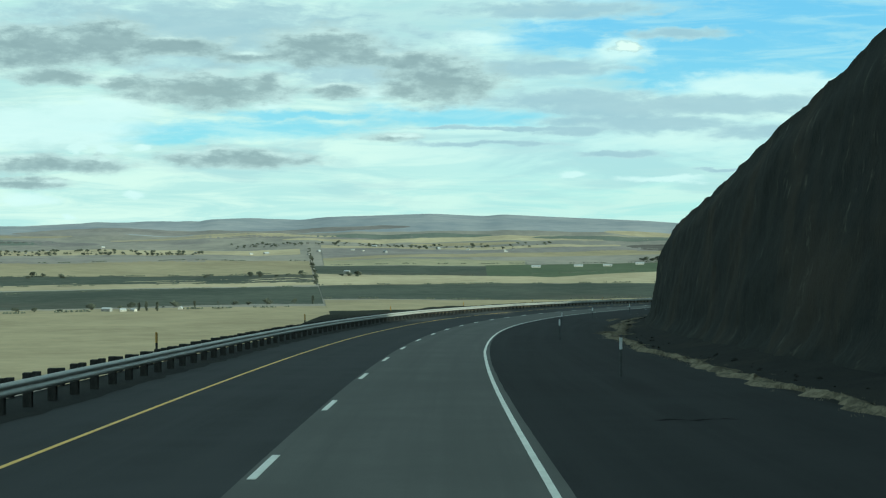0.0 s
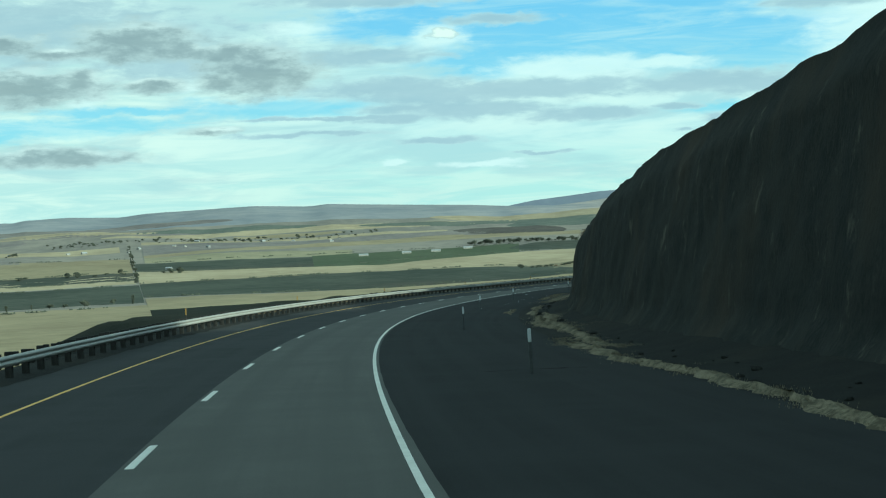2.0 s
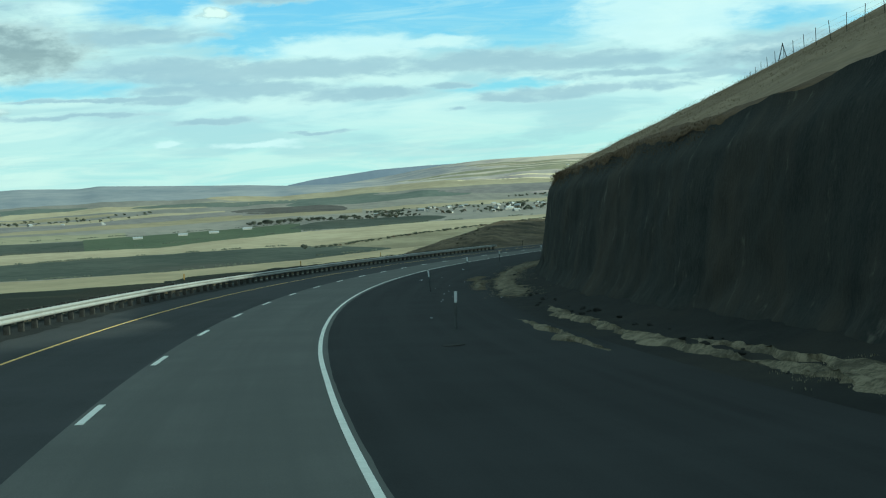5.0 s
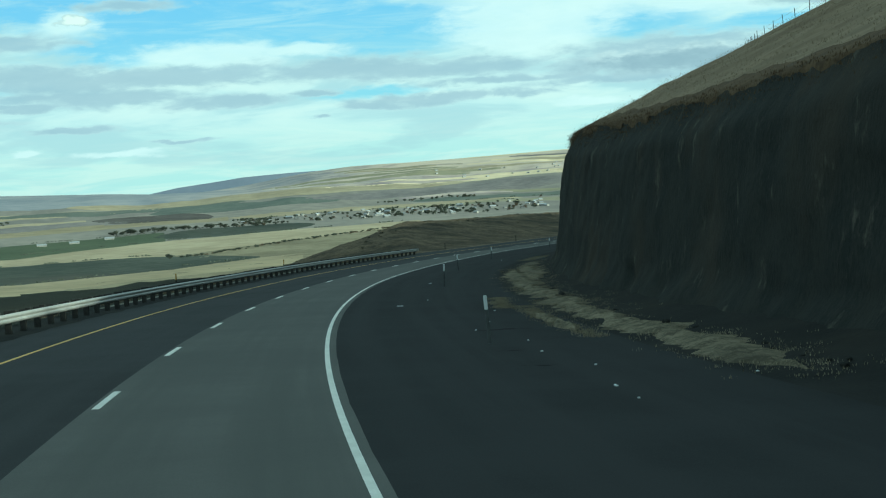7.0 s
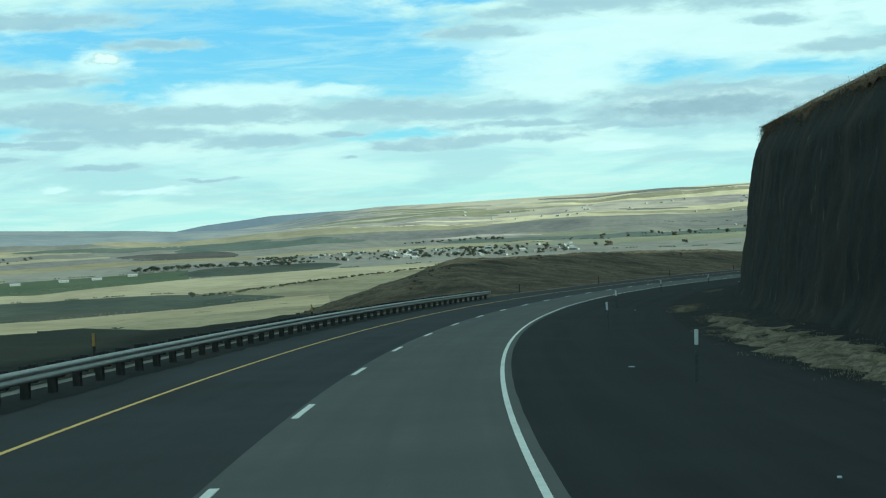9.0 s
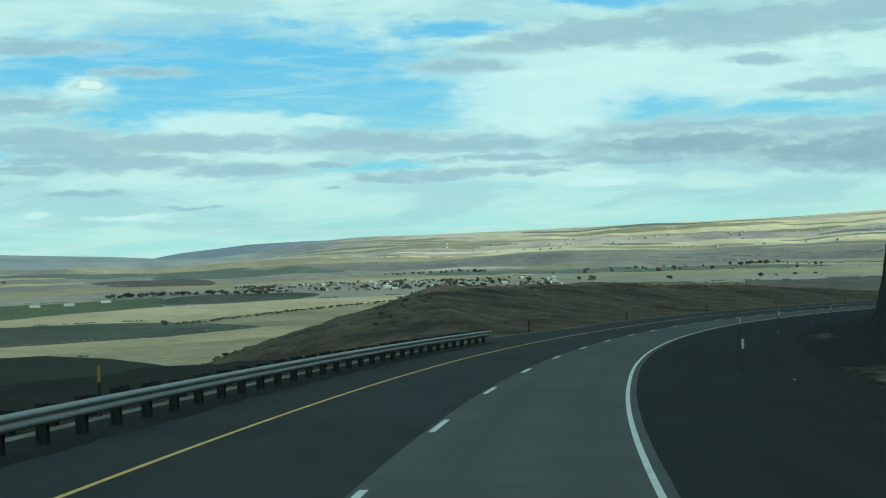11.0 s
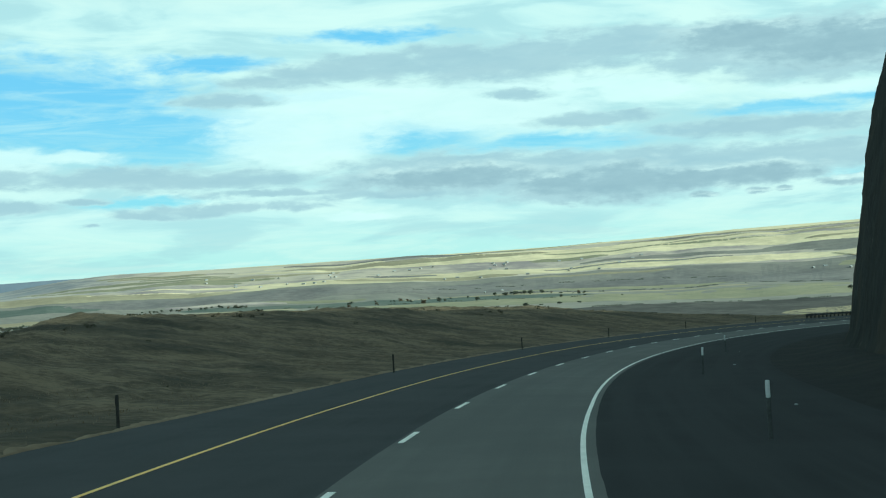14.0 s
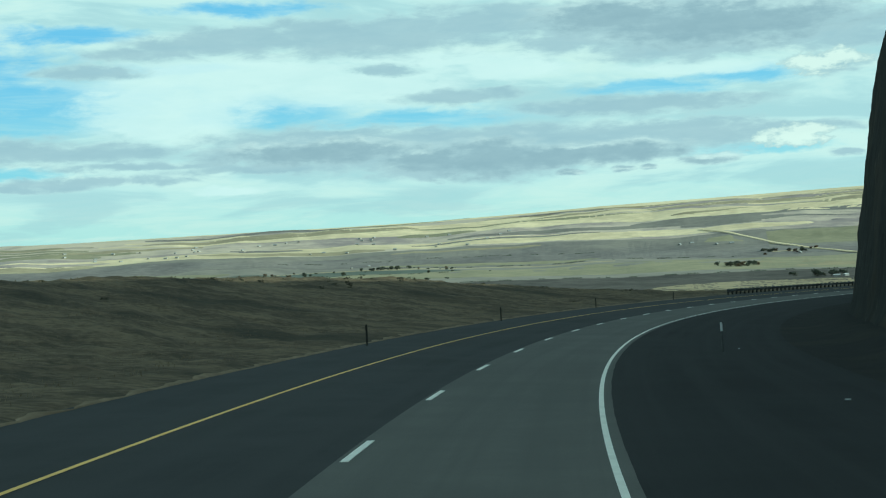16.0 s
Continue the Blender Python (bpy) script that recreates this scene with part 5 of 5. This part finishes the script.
def at_slope(r, n):
    s = r.uniform(160, 330, n)
    u = r.uniform(0.5, 30, n)
    l = crest(s) + u
    up = np.where(u < 5, 0.45 * u, np.where(u < 26, 2.25 + 0.42 * (u - 5), 11.07 + 0.3 * (u - 26)))
    rough = 0.12 * fbm(s / 6, u / 6) * ease(u, 0.2, 3) + 0.8 * fbm(s / 60, u / 60) * ease(u, 3, 30)
    return s, l, brow(s) + up + rough, s > 168


def at_left(r, n):
    s = r.uniform(352, 600, n)
    d = np.abs(r.normal(0, 16, n)) + 1.6
    l = 9.0 + d - set_in(s) * (1 - ease(d, 4, 20))
    return s, -l, left_ground(s, 9.0 + d) + 0.02, (d < 55) & (fbm(s / 23, d / 9, octaves=3) > -0.25)


def at_rail(r, n):
    s = r.uniform(160, 352, n)
    l = r.uniform(7.7, 9.4, n)
    return s, -l, 0 * s, fbm(s / 14, 0 * s) > -0.1


tufts("verge_grass", 11000, at_verge, 0.02, 0.22, TANBLADE, 3, "straw-coloured dry grass tufts along the rock foot", "dry grass")
tufts("brow_grass", 7000, at_brow, 0.05, 0.3, WEED, 4, "brown weeds along the edge of the rock cut", "dry grass")
tufts("slope_grass", 12000, at_slope, 0.035, 0.6, DRYBLADE, 9, "thin dry grass over the steep hillside", "dry grass")
# a pale fringe of matted grass where the hill meets the pavement
s = np.arange(356, 566, 0.5)[:, None]
v = np.linspace(0, 1, 7)[None]
edge = 9.0 - set_in(s)
d = 0.1 + (0.28 + 0.2 * fbm(s / 3, 0 * s, octaves=5)) * v
X, Y, Z = road(s + 0 * v, -(edge + d), left_ground(s + 0 * v, 9.01 + d) - 0.02 + 0.05 * np.sin(v * 3.14) + (0.03 + 0.02 * fbm(s / 1.2, v * 2)) * ease(v, 0, 0.3))
tagged(sheet_object("grass_fringe", X, Y, Z, DRY), "pale matted grass along the pavement's edge below the hill", "dry grass", kind="structure")
tufts("bank_grass", 2500, at_rail, 0.1, 0.3, DRYBLADE, 6, "thin dry grass behind the guardrail", "dry grass")


def shrubs(name, n, s0, s1, label):
    """Low sagebrush mounds of small leaf clumps, thick in drifts."""
    rng = random.Random(31)
    V, F = [], []
    k = 0
    while k < n:
        s_, d_ = rng.uniform(s0, s1), rng.uniform(2, 34)
        if float(fbm(np.array([s_ / 42]), np.array([d_ / 17]), octaves=2)[0]) < 0.25:
            continue
        k += 1
        l_ = 9.0 + d_
        x, y, z = road(s_, -l_, float(left_ground(np.array([s_]), np.array([l_]))[0]))
        w = rng.uniform(0.15, 0.4)
        for _ in range(14):
            c = Vector((float(x) + rng.gauss(0, 0.4) * w, float(y) + rng.gauss(0, 0.4) * w, float(z) + rng.uniform(0.0, 0.55) * w))
            u = Vector((rng.gauss(0, 1), rng.gauss(0, 1), rng.gauss(0, 1))).normalized() * 0.28 * w
            v = u.orthogonal().normalized() * 0.24 * w
            i = len(V)
            V += [c - u, c + v, c + u, c - v]
            F.append((i, i + 1, i + 2, i + 3))
    return tagged(mesh_object(name, V, F, SAGELEAF), label, "sagebrush", kind="stuff")


tufts("hill_grass", 9000, at_left, 0.05, 0.8, DRYBLADE, 12, "pale bunches of dry grass over the brown hill", "dry grass")

shrubs("sagebrush", 420, 376, 600, "dark low sagebrush scattered over the brown hill")


def stone_mesh(seed):
    rng = random.Random(seed)
    bm = bmesh.new()
    bmesh.ops.create_icosphere(bm, subdivisions=1, radius=1.0)
    for v in bm.verts:
        v.co = v.co * rng.uniform(0.65, 1.15)
        v.co.z *= 0.62
    me = bpy.data.meshes.new("stone")
    bm.to_mesh(me)
    bm.free()
    me.materials.append(ROCKLOOSE)
    return me


stones = [stone_mesh(k) for k in range(5)]
rng = random.Random(77)
for k in range(130):
    s_ = rng.uniform(25, 240)
    l_ = float(np.interp(s_, FOOT_S, FOOT_L)) - 1.3 - abs(rng.gauss(0, 0.6))
    size = 0.04 + 0.14 * rng.random() ** 3
    o = new("stone", rng.choice(stones))
    o.matrix_basis = road_pose(s_, l_, float(verge_up(np.array([l_]), s_)[0]) + size * 0.2) @ pose(0, 0, 0, rng.uniform(-20, 20), rng.uniform(-20, 20), rng.uniform(0, 360)) @ Matrix.Scale(size, 4)
    tagged(o, "dark fallen stone at the foot of the rock cut", "stone", "fallen stones")


# scraps on the shoulder
def scrap(s_, l_, w, d, mat, words, turn):
    bm = bmesh.new()
    box(bm, 0, 0, 0.012, w, d, 0.024, 0.006)
    for v in bm.verts:
        v.co.z += 0.25 * w * v.co.x * v.co.x
    o = part("litter", bm, mat, None)
    o.matrix_basis = road_pose(s_, l_, 0.002, turn)
    return tagged(o, words, "litter", "roadside litter")


for s_, l_, w, d in ((157.4, 6.9, 0.5, 0.3),):
    scrap(s_, l_, w, d, POSTWOOD, "black scrap of tyre rubber on the shoulder", 30)
for s_, l_, w, d in ((173, 7.2, 0.12, 0.1), (190.6, 8.1, 0.35, 0.08), (195, 8.6, 0.1, 0.08), (203, 8.4, 0.1, 0.09), (208, 7.6, 0.1, 0.08), (212, 8.3, 0.08, 0.08), (188.5, 8.0, 0.07, 0.07), (225.4, 5.9, 0.5, 0.16),
                     (230, 7.0, 0.12, 0.1), (199.2, 8.2, 0.12, 0.07), (218.8, 9.0, 0.12, 0.06), (252, 6.9, 0.3, 0.1), (192, 10.8, 0.14, 0.1), (308, 8.6, 0.3, 0.06), (372, 9.0, 0.18, 0.1), (410, 8.8, 0.25, 0.1), (440, 8.3, 0.2, 0.1), (394, -7.6, 0.2, 0.12), (420, -7.2, 0.3, 0.1)):
    scrap(s_, l_, 0.5 * w, 0.5 * d, REFLECT, "pale scrap of litter on the shoulder", rng.uniform(0, 180))


# thin tar smears across the shoulder
def smear(s_, l0, l1, w):
    l = np.linspace(l0, l1, 24)[:, None]
    v = np.linspace(-1, 1, 5)[None]
    taper = np.sqrt(np.clip(1 - (2 * (l - l0) / (l1 - l0) - 1) ** 2, 0.0, 1))
    ss = s_ + 0.25 * fbm(l / 1.6, 0 * l + s_) + (w * taper * (0.8 + 0.8 * fbm(l / 0.7, 0 * l)) + 0.01) * v
    X, Y, Z = road(ss, l + 0 * v, 0.009)
    return tagged(sheet_object("tar_patch", X, Y, Z, TAR), "thin black tar smear on the shoulder", "tar patch", "tar patches", "structure")


for row in ((88.0, 6.4, 7.6, 0.09), (88.5, 7.7, 9.2, 0.13), (29.0, 6.3, 7.9, 0.14), (208.0, 7.5, 9.1, 0.15), (199.8, 7.3, 7.9, 0.12), (195.4, 7.3, 7.9, 0.12)):
    smear(*row)
